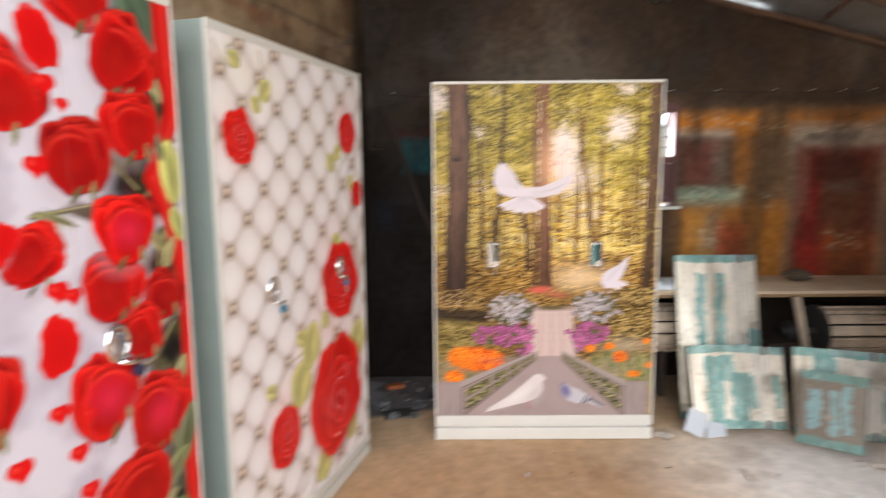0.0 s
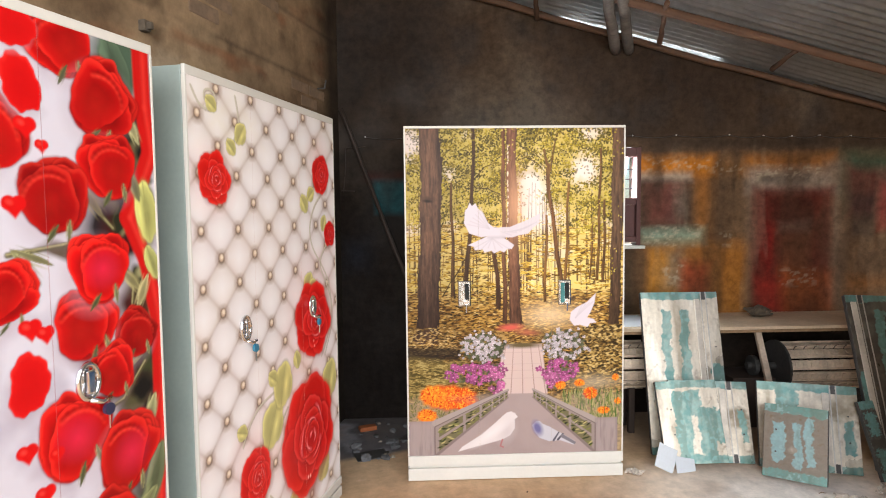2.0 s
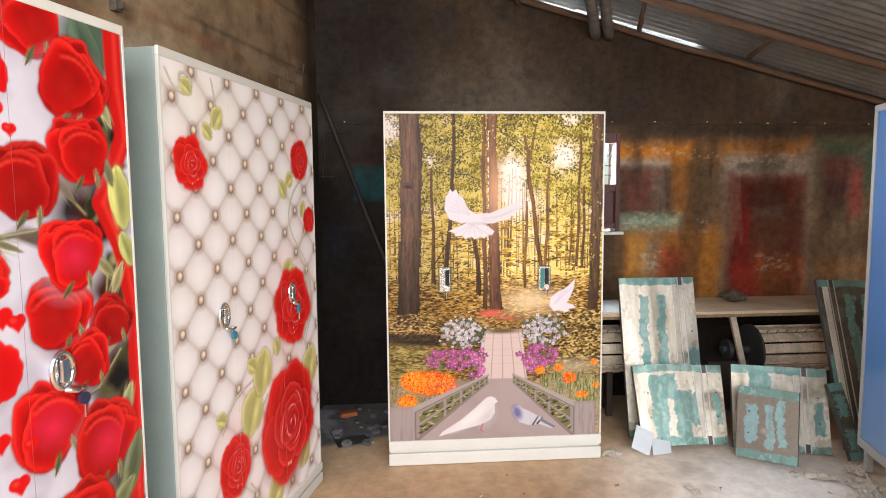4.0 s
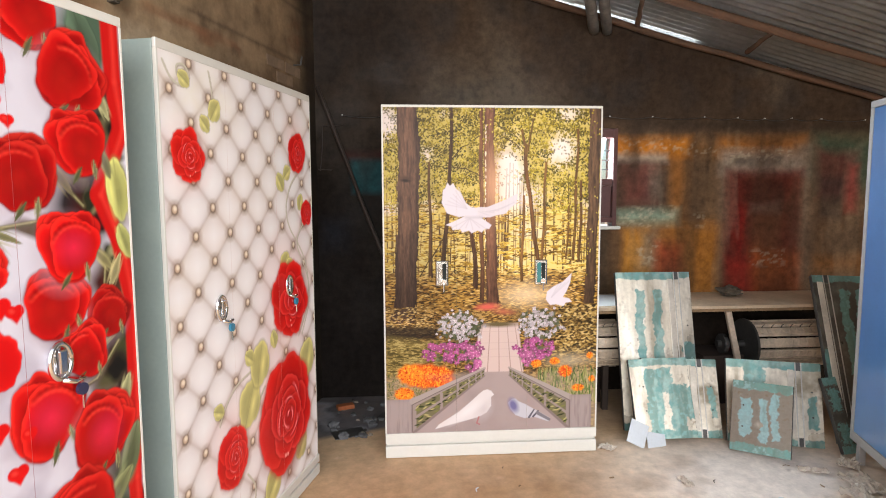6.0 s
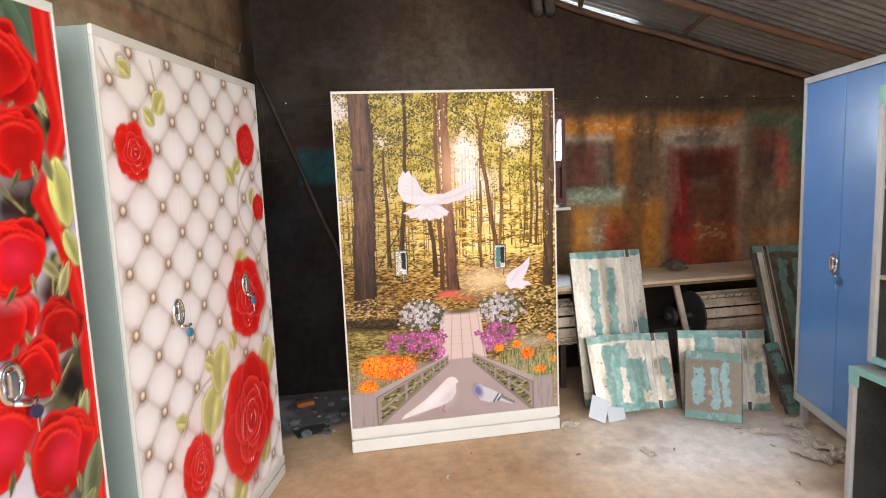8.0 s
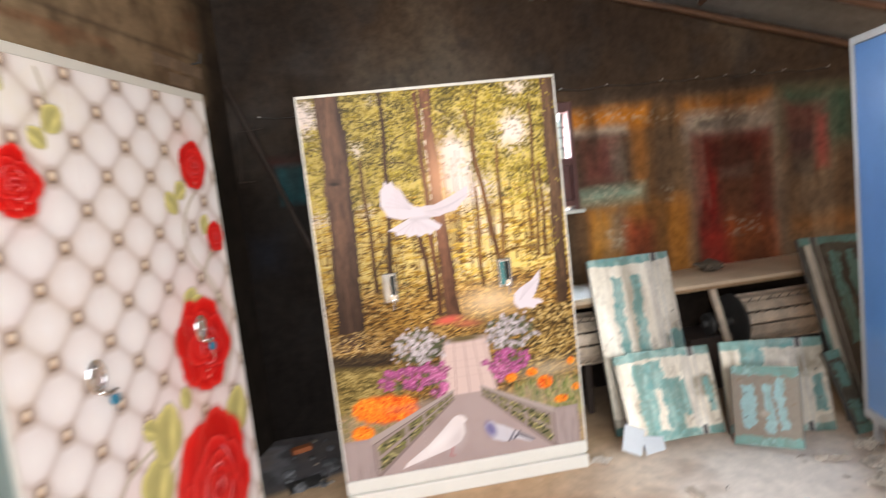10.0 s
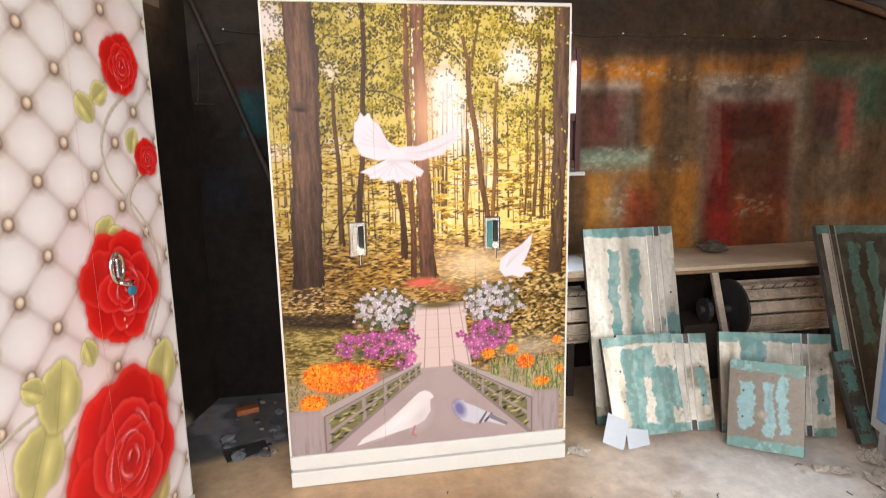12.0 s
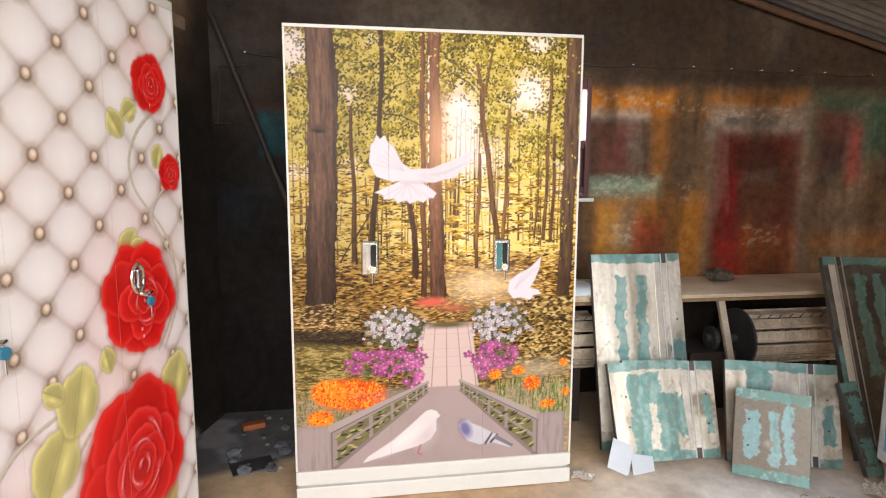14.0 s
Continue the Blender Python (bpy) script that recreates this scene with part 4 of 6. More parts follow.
        for a, b in zip(bars, bars[1:]):
            g = 0.02 if a < 0.6 else 0.01
            for f0, f1 in ((0.20, 0.50), (0.60, 0.94)):
                c.poly([M(*R(a + g, f0)), M(*R(b - g, f0)), M(*R(b - g, f1)), M(*R(a + g, f1))], (112, 104, 76), 0.0015, 0.9)
                for i in range(int(46 * (b - a))):
                    t, f = a + g + (b - a - 2 * g) * rng.rand(), f0 + (f1 - f0) * (0.1 + 0.8 * rng.rand())
                    c.ellipse(*M(*R(t, f)), 8 * k * (1 - t * 0.7), 2.2 * k * (1 - t * 0.5), ((54, 62, 30), (120, 120, 64), (38, 42, 22), (176, 164, 110))[i % 4], 2.3 + rng.rand(), 0.4, 0.9)
        c.stroke([M(near[0], near[1]), M(far[0], far[1])], 9 * k, 3 * k, (162, 148, 142), 0.002)
        c.stroke([M(near[0], near[1] + 9), M(far[0], far[1] + 3)], 1.4 * k, 0.8 * k, dark, 0.0015)
        c.stroke([M(*R(0, 1)), M(*R(1, 1))], 4 * k, 1.5 * k, (128, 112, 108), 0.003)
        c.blend(soft_box(c, *sorted((M(2, 0)[0], M(76, 0)[0])), P(0, 806)[1], P(0, 906)[1], 0.01) * np.clip((bark - 0.45) * 1.6, 0, 0.5), (128, 112, 110))
    # pale plain shapes: two on the deck, two in the air
    def blob(pts, colour, alpha=1.0):
        q = [P(*p) for p in pts]
        xs, ys = [p[0] for p in q], [p[1] for p in q]
        s = c.window(min(xs) - 0.01, max(xs) + 0.01, min(ys) - 0.01, max(ys) + 0.01)
        gx, gy = c.x[s], c.y[s]
        gx, gy = np.broadcast_arrays(gx, gy)
        inside = np.zeros(gx.shape, bool)
        for (ax, ay), (bx, by) in zip(q, q[1:] + q[:1]):
            if ay != by:
                inside ^= ((ay > gy) != (by > gy)) & (gx < (bx - ax) * (gy - ay) / (by - ay) + ax)
        m = inside.astype(float)
        for axis in (0, 1):
            m = (np.roll(m, 1, axis) + 2 * m + np.roll(m, -1, axis)) / 4
        c.put(s, m * alpha, colour)

    pale = (214, 204, 202)
    blob(((286, 783), (297, 788), (305, 799), (296, 806), (296, 832), (284, 850), (262, 862), (232, 870), (190, 880), (138, 894), (150, 880), (205, 846), (240, 816), (262, 796), (274, 786)), pale)
    c.ellipse(*P(276, 842), 16 * k, 26 * k, (190, 178, 178), 0.5, 0.9, 0.6)
    c.ellipse(*P(228, 846), 44 * k, 10 * k, (226, 218, 216), -0.6, 0.8, 0.8)
    c.stroke([P(262, 862), P(256, 880), P(264, 884)], 2 * k, 2 * k, (170, 110, 110))
    blob(((357, 812), (345, 823), (352, 842), (366, 860), (392, 870), (424, 868), (462, 882), (466, 872), (430, 850), (396, 830), (374, 820), (366, 812)), (190, 186, 192))
    c.ellipse(*P(360, 832), 12 * k, 20 * k, (112, 106, 146), -0.4, 0.5)
    c.stroke([P(418, 866), P(432, 850)], 3 * k, 2 * k, (84, 80, 90))
    c.stroke([P(406, 868), P(420, 846)], 3 * k, 2 * k, (94, 90, 100))
    c.stroke([P(430, 856), P(464, 876)], 5 * k, 4 * k, (120, 114, 120))
    white, soft = (216, 206, 212), (196, 186, 192)
    blob(((241, 293), (206, 299), (174, 288), (160, 260), (163, 226), (170, 219), (175, 205), (182, 214), (191, 207), (198, 221), (211, 232), (225, 260), (242, 274)), white)
    blob(((230, 293), (206, 304), (170, 320), (187, 325), (189, 334), (210, 332), (215, 341), (234, 336), (241, 343), (258, 336), (268, 341), (279, 330), (289, 332), (296, 321), (275, 306), (254, 295)), white)
    blob(((244, 277), (260, 272), (284, 272), (327, 255), (368, 235), (365, 262), (349, 274), (335, 290), (308, 295), (292, 300), (249, 299)), white, 0.93)
    c.ellipse(*P(244, 286), 14 * k, 14 * k, white, 0, 0.2)
    for j in range(6):
        c.stroke([P(236, 302), P(187 + j * 19, 328 + 4 * (j % 2))], 1.2 * k, 1.5 * k, soft, 0.003, 0.7)
        c.stroke([P(228, 276), P(170 + j * 7, 264 - j * 9)], 1.2 * k, 1.5 * k, soft, 0.003, 0.6)
        c.stroke([P(260 + j * 10, 284), P(288 + j * 14, 294 - j * 7)], 1.2 * k, 1.5 * k, soft, 0.003, 0.6)
    c.stroke([P(226, 300), P(268, 300)], 4 * k, 4 * k, soft, 0.006, 0.8)
    blob(((453, 508), (470, 494), (498, 480), (522, 456), (518, 484), (508, 508), (498, 524), (516, 528), (524, 538), (506, 540), (500, 550), (478, 544), (462, 546), (450, 530)), white)
    for j in range(4):
        c.stroke([P(466, 524), P(514 - j * 10, 480 + j * 3)], 1.2 * k, 1.5 * k, soft, 0.003, 0.6)
    return c


def printed_rose(c, x, y, rx, ry, seed):
    """A full-blown rose: broad flat outer petals, cupped inner ones and pink light curling round the heart."""
    rng = np.random.RandomState(seed)
    red, deep, rim = (222, 27, 24), (186, 12, 16), (236, 62, 54)
    c.ellipse(x + rx * 0.06, y + ry * 0.08, rx * 1.02, ry * 1.02, (150, 84, 76), 0, 0.12, 0.5, 0.05, 6, seed)
    start = rng.rand() * 6.3
    n = 7
    for j in range(n):
        a = start + j * 2.4
        g = 0.93 + 0.12 * rng.rand()
        c.petal(x + rx * 0.50 * math.cos(a), y + ry * 0.50 * math.sin(a), rx * (0.48 + 0.08 * rng.rand()), ry * 0.53, tuple(v * g for v in red), rim, deep, a, 0.06, 3, rng.rand() * 6, a, 0.02, (196, 12, 16))
    hx, hy = x + rx * 0.12, y + ry * 0.06
    for ring, size, m in ((0.30, 0.44, 5), (0.16, 0.34, 4), (0.06, 0.24, 3)):
        for j in range(m):
            a = start + 0.9 * ring * 10 + j * 6.283 / m
            c.petal(hx + rx * ring * math.cos(a), hy + ry * ring * math.sin(a), rx * size, ry * size * 0.9, (226, 30 + 20 * (0.3 - ring), 28), (236, 70, 66), (176, 10, 18), a, 0.05, 2, rng.rand() * 6, a, 0.03, (172, 10, 16))
    # curling pink lights and dark folds
    for j in range(7):
        q = 0.06 + 0.07 * j
        a0 = start + j * 2.4
        arc = [(hx + rx * q * (1 + 0.10 * math.sin(3 * b)) * math.cos(b), hy + ry * q * 1.1 * math.sin(b)) for b in (a0 + (1.7 - 0.13 * j) * i / 8 for i in range(9))]
        c.stroke([(ax + rx * 0.02, ay + ry * 0.02) for ax, ay in arc], rx * 0.026, rx * 0.006, (150, 6, 14), rx * 0.03, 0.55)
        c.stroke(arc, rx * 0.026, rx * 0.008, (242, 104, 112), rx * 0.022, 0.6)
        c.stroke(arc[2:7], rx * 0.008, rx * 0.003, (250, 186, 182), rx * 0.008, 0.6)
    for j in range(2):
        c.ellipse(x + rx * (0.5 * rng.rand() - 0.1), y + ry * (0.6 + 0.2 * rng.rand()), rx * 0.022, ry * 0.03, (250, 206, 196), 0, 0.5, 0.8)


def leaf(c, x, y, rx, ry, turn, base):
    c.petal(x, y, rx, ry, base, tuple(min(255, v * 1.12) for v in base), tuple(v * 0.62 for v in base), turn, 0.05, 4, 1.0)
    dx, dy = math.cos(turn) * rx, math.sin(turn) * rx
    for s in (-1, 1):
        c.ellipse(x - s * dy * 0.28, y + s * dx * 0.28, rx * 0.7, ry * 0.3, tuple(min(255, v * (1.13 if s > 0 else 0.88)) for v in base), turn, 0.6, 0.7)
    c.stroke([(x - dx, y - dy), (x + dx, y + dy)], 0.0022, 0.001, tuple(v * 0.75 for v in base), 0.002, 0.8)


def paint_tufted(w, h):
    """White quilted leather with buttons in a diamond lattice, red roses and pale green leaves."""
    c = Canvas(w, h, 0.0026, (238, 233, 233))
    du, dv, u0, v0 = 0.1127, 0.0988, 0.0565 - RIM, 0.0467 - 0.03
    # lattice coordinates along both diagonals; each cell swells like a cushion
    i, j = (c.x - u0) / du, (c.y - v0) / dv
    p, q = (i + j - 1) / 2, (i - j - 1) / 2
    fp, fq = np.abs(p - np.floor(p) - 0.5) * 2, np.abs(q - np.floor(q) - 0.5) * 2
    edge = np.maximum(fp, fq)
    n1 = c.noise(5, 4, 71)
    # printed shading of each cushion: bright crown low in the cell, warm folds gathered at the buttons
    corner = np.minimum(fp, fq)
    py, px = (p - np.floor(p)) - (q - np.floor(q)), (p - np.floor(p)) + (q - np.floor(q)) - 1
    c.blend(np.clip((edge - 0.35) / 0.65, 0, 1) ** 2.6 * 0.42, (198, 186, 184))
    c.blend(np.clip((np.hypot(px, py) - 0.56) / 0.44, 0, 1) ** 1.3 * 0.85, (180, 156, 138))
    crease = np.clip((edge - 0.90) / 0.10, 0, 1) * np.clip((corner - 0.12) / 0.5, 0, 1)
    c.blend(crease * np.where(fp > fq, 0.42, 0.10) * (0.25 + 0.75 * np.clip(np.sin(np.floor(p) * 2.3 + np.floor(q) * 4.1), 0, 1)), (112, 90, 78))
    c.blend(np.clip((0.90 - np.abs(edge - 0.86) * 12), 0, 1) * np.clip(corner, 0, 1) * 0.35, (246, 242, 240))
    c.blend(np.clip(1 - np.hypot(px * 1.1, py - 0.14) * 1.75, 0, 1) ** 0.8, (246, 243, 243))
    cell = np.floor(p) * 7.13 + np.floor(q) * 3.71
    c.blend(np.clip(np.sin(cell * 5.1) - 0.45, 0, 1) * 0.28 * edge, (226, 206, 166))
    c.blend(np.clip(np.sin(cell * 8.7) - 0.55, 0, 1) * 0.2 * edge, (226, 190, 186))
    c.blend(np.clip(1.0 - np.hypot((c.x - 0.25) / 0.35, (c.y - 0.12) / 0.2), 0, 1) * 0.35 * (1 - corner), (232, 222, 184))
    # soft red tint round the roses
    flowers = ((0.822, 1.50, 0.265, 0.285, 0), (0.352, 1.501, 0.118, 0.125, 0), (0.908, 0.96, 0.195, 0.168, 0), (0.138, 0.326, 0.098, 0.090, 0),
               (1.018, 0.265, 0.092, 0.100, 0), (1.111, 0.562, 0.064, 0.066, 0))
    for x, y, rx, ry, _ in flowers:
        c.ellipse(x - rx * 0.15, y + ry * 0.1 if ry < 0.1 else y - ry * 0.45, rx * 1.05, ry * 1.0, (236, 130, 122), 0, 0.75, 0.25)
    # buttons
    for a in range(-1, 12):
        for b in range(-1, 21):
            if (a + b) % 2:
                x, y = u0 + a * du, v0 + b * dv
                c.ellipse(x, y + 0.003, 0.026, 0.024, (150, 122, 100), 0, 0.7, 0.75)
                c.ellipse(x, y + 0.002, 0.0175, 0.0175, (82, 58, 44), 0, 0.35, 0.9)
                c.ellipse(x, y, 0.0135, 0.0140, (206, 180, 154), 0, 0.2)
                c.ellipse(x + 0.002, y - 0.003, 0.0085, 0.0085, (240, 226, 206), 0, 0.4)
    # curling stems
    stems = (
        [(0.02, 0.03), (0.06, 0.09), (0.13, 0.10), (0.17, 0.06), (0.14, 0.02), (0.09, 0.03), (0.09, 0.06)],
        [(0.28, 0.02), (0.30, 0.09), (0.30, 0.14), (0.25, 0.20)],
        [(1.02, 0.36), (0.93, 0.42), (0.87, 0.52), (0.90, 0.62), (1.0, 0.70), (1.09, 0.80), (1.12, 0.92), (1.09, 1.05), (0.98, 1.16)],
        [(1.09, 0.60), (1.0, 0.66), (0.98, 0.72), (1.06, 0.80), (1.13, 0.93), (1.11, 1.04), (1.02, 1.16)],
        [(0.50, 1.20), (0.38, 1.22), (0.30, 1.28), (0.26, 1.34)],
        [(0.62, 1.30), (0.52, 1.38), (0.42, 1.38)],
        [(0.12, 1.76), (0.22, 1.70), (0.30, 1.74), (0.33, 1.82)],
        [(0.45, 1.62), (0.52, 1.70), (0.50, 1.78), (0.44, 1.80)],
    )
    for s in stems:
        fine = []
        for (ax, ay), (bx, by) in zip(s, s[1:]):
            fine += [(ax + (bx - ax) * t / 4, ay + (by - ay) * t / 4) for t in range(4)]
        pts = np.array(fine + [s[-1]])
        for _ in range(4):
            pts[1:-1] = (pts[:-2] + 2 * pts[1:-1] + pts[2:]) / 4
        c.stroke([tuple(v) for v in pts + 0.004], 0.0045, 0.0035, (170, 156, 140), 0.003, 0.6)
        c.stroke([tuple(v) for v in pts], 0.0040, 0.0028, (206, 200, 180), 0.002)
    green = (214, 206, 134)
    for x, y, rx, ry, t in ((0.13, 0.072, 0.034, 0.022, 0.5), (0.31, 0.155, 0.045, 0.03, -0.9), (0.245, 0.21, 0.034, 0.022, 0.7), (0.49, 1.33, 0.10, 0.062, -1.1), (0.585, 1.19, 0.095, 0.060, -1.3),
                            (1.07, 1.30, 0.10, 0.07, -1.2), (0.855, 0.785, 0.055, 0.035, -1.0), (0.90, 0.81, 0.05, 0.03, -0.4), (0.83, 0.41, 0.045, 0.03, 0.9), (0.90, 0.365, 0.04, 0.026, -0.6), (1.04, 0.505, 0.04, 0.028, -1.2),
                            (0.26, 1.284, 0.036, 0.026, 0.4), (0.675, 1.77, 0.085, 0.05, -0.7), (0.72, 1.115, 0.04, 0.028, 1.3), (0.98, 1.72, 0.07, 0.05, -0.8), (0.50, 1.14, 0.04, 0.03, 0.6), (0.18, 1.80, 0.06, 0.03, 0.2)):
        leaf(c, x, y, rx, min(rx * 0.85, ry * 1.5), t, green)
    for n, (x, y, rx, ry, t) in enumerate(flowers):
        printed_rose(c, x, y, rx, ry, 80 + n)
    return c


def paint_roses(w, h):
    """Red roses, stems and loose petals scattered on white."""
    c = Canvas(w, h, 0.0028, (208, 204, 214))
    X0 = w + RIM        # places are given from the right-hand edge

    def P(u, v):
        return X0 + u - RIM, v - 0.025

    n1, n2 = c.noise(6, 4, 91), c.noise(40, 4, 92)
    c.blend(np.clip((n1 - 0.48) * 4, 0, 0.7), (176, 168, 182))
    rng = np.random.RandomState(17)
    # foliage and shade behind the flowers on the right
    for u, v, rx, ry, col in ((-0.10, 0.08, 0.10, 0.11, (76, 96, 78)), (-0.14, 0.50, 0.10, 0.13, (42, 36, 38)), (-0.05, 0.25, 0.05, 0.10, (70, 60, 52)), (-0.06, 0.72, 0.07, 0.10, (96, 84, 70)),
                              (-0.06, 0.95, 0.08, 0.12, (58, 42, 40)), (-0.05, 1.22, 0.07, 0.14, (88, 96, 78)), (-0.08, 1.42, 0.09, 0.10, (70, 76, 60)), (-0.30, 0.57, 0.06, 0.02, (90, 76, 60)),
                              (-0.20, 0.86, 0.10, 0.04, (120, 96, 92)), (-0.05, 1.65, 0.10, 0.14, (60, 54, 46))):
        c.ellipse(*P(u, v), rx, ry, col, 0.3, 0.35, 0.95, 0.1, 4, rng.rand() * 6)
    for k2 in range(26):
        c.ellipse(*P(-0.03 - 0.16 * rng.rand(), 0.12 + 1.4 * rng.rand()), 0.05, 0.06, ((52, 44, 34), (84, 80, 54), (66, 28, 26), (110, 104, 74))[k2 % 4], rng.rand() * 3, 0.4, 0.8, 0.1, 4)
    for k2 in range(60):
        c.ellipse(*P(-0.015 - 0.17 * rng.rand() ** 1.3, 0.14 + 1.5 * rng.rand()), 0.022 + 0.02 * rng.rand(), 0.012 + 0.02 * rng.rand(), ((26, 24, 22), (40, 42, 28), (64, 66, 40), (34, 22, 22), (150, 146, 104))[k2 % 5], rng.rand() * 3, 0.25, 0.9, 0.12, 4, k2)
    # red ribbon down the edge
    ribbon = [P(*p) for p in ((-0.034, 0.02), (-0.032, 0.18), (-0.012, 0.31), (-0.10, 0.49), (-0.04, 0.62), (-0.006, 0.80), (-0.012, 1.12), (-0.03, 1.32), (-0.02, 1.8))]
    c.stroke(ribbon, 0.030, 0.024, (196, 24, 22), 0.004)
    c.stroke([(x + 0.008, y) for x, y in ribbon], 0.008, 0.006, (226, 58, 48), 0.006, 0.7)
    # stems and thin leaves
    for pts in (((-0.44, 0.57), (-0.30, 0.555), (-0.20, 0.54)), ((-0.25, 0.40), (-0.20, 0.47), (-0.15, 0.52)), ((-0.12, 0.62), (-0.09, 0.68), (-0.10, 0.75)), ((-0.10, 0.84), (-0.18, 0.95)), ((-0.06, 0.90), (-0.14, 0.985), (-0.20, 1.0))):
        c.stroke([P(*p) for p in pts], 0.007, 0.005, (84, 78, 50), 0.003)
        c.stroke([(x - 0.002, y - 0.002) for x, y in (P(*p) for p in pts)], 0.0025, 0.002, (176, 168, 122), 0.002, 0.8)
    for u, v, rx, ry, t, col in ((-0.034, 0.475, 0.085, 0.038, 1.45, (204, 204, 122)), (-0.02, 0.62, 0.05, 0.024, 1.2, (188, 190, 116)), (-0.075, 0.24, 0.05, 0.012, 1.1, (196, 192, 140)), (-0.10, 0.66, 0.05, 0.012, 0.8, (168, 160, 110)),
                                 (-0.075, 0.40, 0.045, 0.014, 1.2, (140, 138, 98)), (-0.40, 0.60, 0.05, 0.008, 0.9, (170, 168, 120)), (-0.38, 0.58, 0.05, 0.008, 0.4, (150, 146, 104)), (-0.12, 0.09, 0.09, 0.04, 1.2, (92, 112, 90)),
                                 (-0.22, 0.44, 0.06, 0.012, 0.9, (130, 120, 84)), (-0.06, 0.70, 0.05, 0.012, 2.0, (190, 180, 130)), (-0.10, 0.88, 0.05, 0.010, 2.6, (180, 174, 120)), (-0.05, 1.06, 0.06, 0.018, 1.9, (176, 176, 128)),
                                 (-0.04, 1.24, 0.09, 0.030, 1.9, (116, 124, 90)), (-0.10, 1.33, 0.08, 0.026, 2.4, (140, 144, 100)), (-0.05, 1.48, 0.07, 0.02, 1.0, (120, 126, 88))):
        leaf(c, *P(u, v), rx, ry, t, col)
    red = (212, 20, 20)
    blooms = ((-0.283, 0.062, 0.086, 0.075, 0.2, 1.0), (-0.168, 0.185, 0.085, 0.095, 0.5, 0.97), (-0.158, 0.356, 0.080, 0.079, 0.1, 1.0), (-0.315, 0.438, 0.084, 0.085, 0.4, 0.88),
              (-0.091, 0.811, 0.066, 0.060, 0.2, 0.85), (-0.245, 0.763, 0.084, 0.080, 0.0, 1.0), (-0.199, 0.619, 0.081, 0.085, 0.3, 1.08), (-0.169, 0.900, 0.062, 0.069, 0.3, 0.98),
              (-0.296, 1.034, 0.092, 0.098, 0.0, 1.02), (-0.13, 1.135, 0.085, 0.105, 0.4, 0.95), (-0.225, 1.33, 0.11, 0.10, 0.1, 0.95), (-0.444, 0.654, 0.05, 0.075, 0.1, 1.0), (-0.48, 0.30, 0.08, 0.09, 0.5, 1.0),
              (-0.60, 0.95, 0.09, 0.10, 0.3, 0.95), (-0.72, 0.45, 0.10, 0.10, 0.2, 1.0), (-0.55, 1.35, 0.10, 0.10, 0.2, 1.0), (-0.85, 1.1, 0.1, 0.1, 0.1, 1.0), (-0.12, 1.58, 0.11, 0.11, 0.3, 0.9))
    for n, (u, v, rx, ry, t, g) in enumerate(blooms):
        x, y = P(u, v)
        rx, ry = rx * 1.06, ry * 1.06
        c.ellipse(x - 0.012, y + 0.018, rx * 1.05, ry * 1.05, (170, 148, 160), t, 0.3, 0.4)
        col = tuple(min(255, q * g) for q in red)
        # cupped flower seen from the side
        deep, lite = tuple(q * 0.50 for q in col), (min(255, col[0] * 1.08 + 8), 52, 40)
        tilt = t + (n * 1.3) % 1.8 - 0.9
        ct, st = math.cos(tilt), math.sin(tilt)
        dim = tuple(q * 0.80 for q in col)
        m = 1 if n % 2 else -1
        for ox, oy, sx, sy, tw, shade in ((0.0, 0.02, 1.0, 1.0, 0.0, dim), (-0.34 * m, -0.40, 0.60, 0.52, 0.5 * m, dim), (0.34 * m, -0.30, 0.62, 0.58, -0.5 * m, dim),
                                          (0.06 * m, -0.26, 0.60, 0.58, 0.2 * m, col), (0.44 * m, 0.12, 0.52, 0.82, 0.30 * m, col), (-0.14 * m, 0.10, 0.82, 0.86, -0.2 * m, col)):
            c.petal(x + rx * (ox * ct - oy * st), y + ry * (ox * st + oy * ct), rx * sx, ry * sy, shade, lite, deep, tilt + tw, 0.05, 3, n + 3 * sx, -1.9 + 0.5 * m, 0.018, (110, 8, 14), 2.7, 0.22, 0.07)
        # the curled lip and long soft folds of the front petal
        lip = [(x + rx * (-0.16 * m * ct + 0.80 * math.cos(b + tilt)), y + ry * (0.16 * ct + 0.72 * math.sin(b + tilt))) for b in (-2.7 + 0.24 * i for i in range(9))]
        c.stroke(lip, rx * 0.05, rx * 0.02, (238, 66, 50), rx * 0.06, 0.6)
        c.stroke([(ax, ay - ry * 0.09) for ax, ay in lip], rx * 0.05, rx * 0.02, (120, 6, 12), rx * 0.07, 0.6)
        for k2 in range(2):
            a = tilt + 1.2 + (k2 - 0.5) * 0.8
            c.stroke([(x + rx * (0.72 - 0.36 * k3) * math.cos(a + 0.2 * k3), y + ry * (0.72 - 0.36 * k3) * math.sin(a + 0.2 * k3)) for k3 in range(4)], rx * 0.05, rx * 0.01, (146, 8, 14), rx * 0.10, 0.5)
        c.ellipse(x - rx * 0.22 * m, y + ry * 0.20, rx * 0.40, ry * 0.34, (236, 44, 32), tilt, 0.9, 0.3)
        if n in (6, 8, 9):
            c.ellipse(x + rx * 0.1, y + ry * 0.05, rx * 0.42, ry * 0.36, (248, 48, 88), tilt, 0.9, 0.5)
        for k2 in range(2):
            a = 0.6 + t + k2 * 0.7 + rng.rand() * 0.4
            leaf(c, x + rx * 1.0 * math.cos(a), y + ry * 1.0 * math.sin(a), rx * 0.30, rx * 0.06, a + 0.5, ((150, 148, 104), (104, 108, 70), (190, 184, 140))[k2])
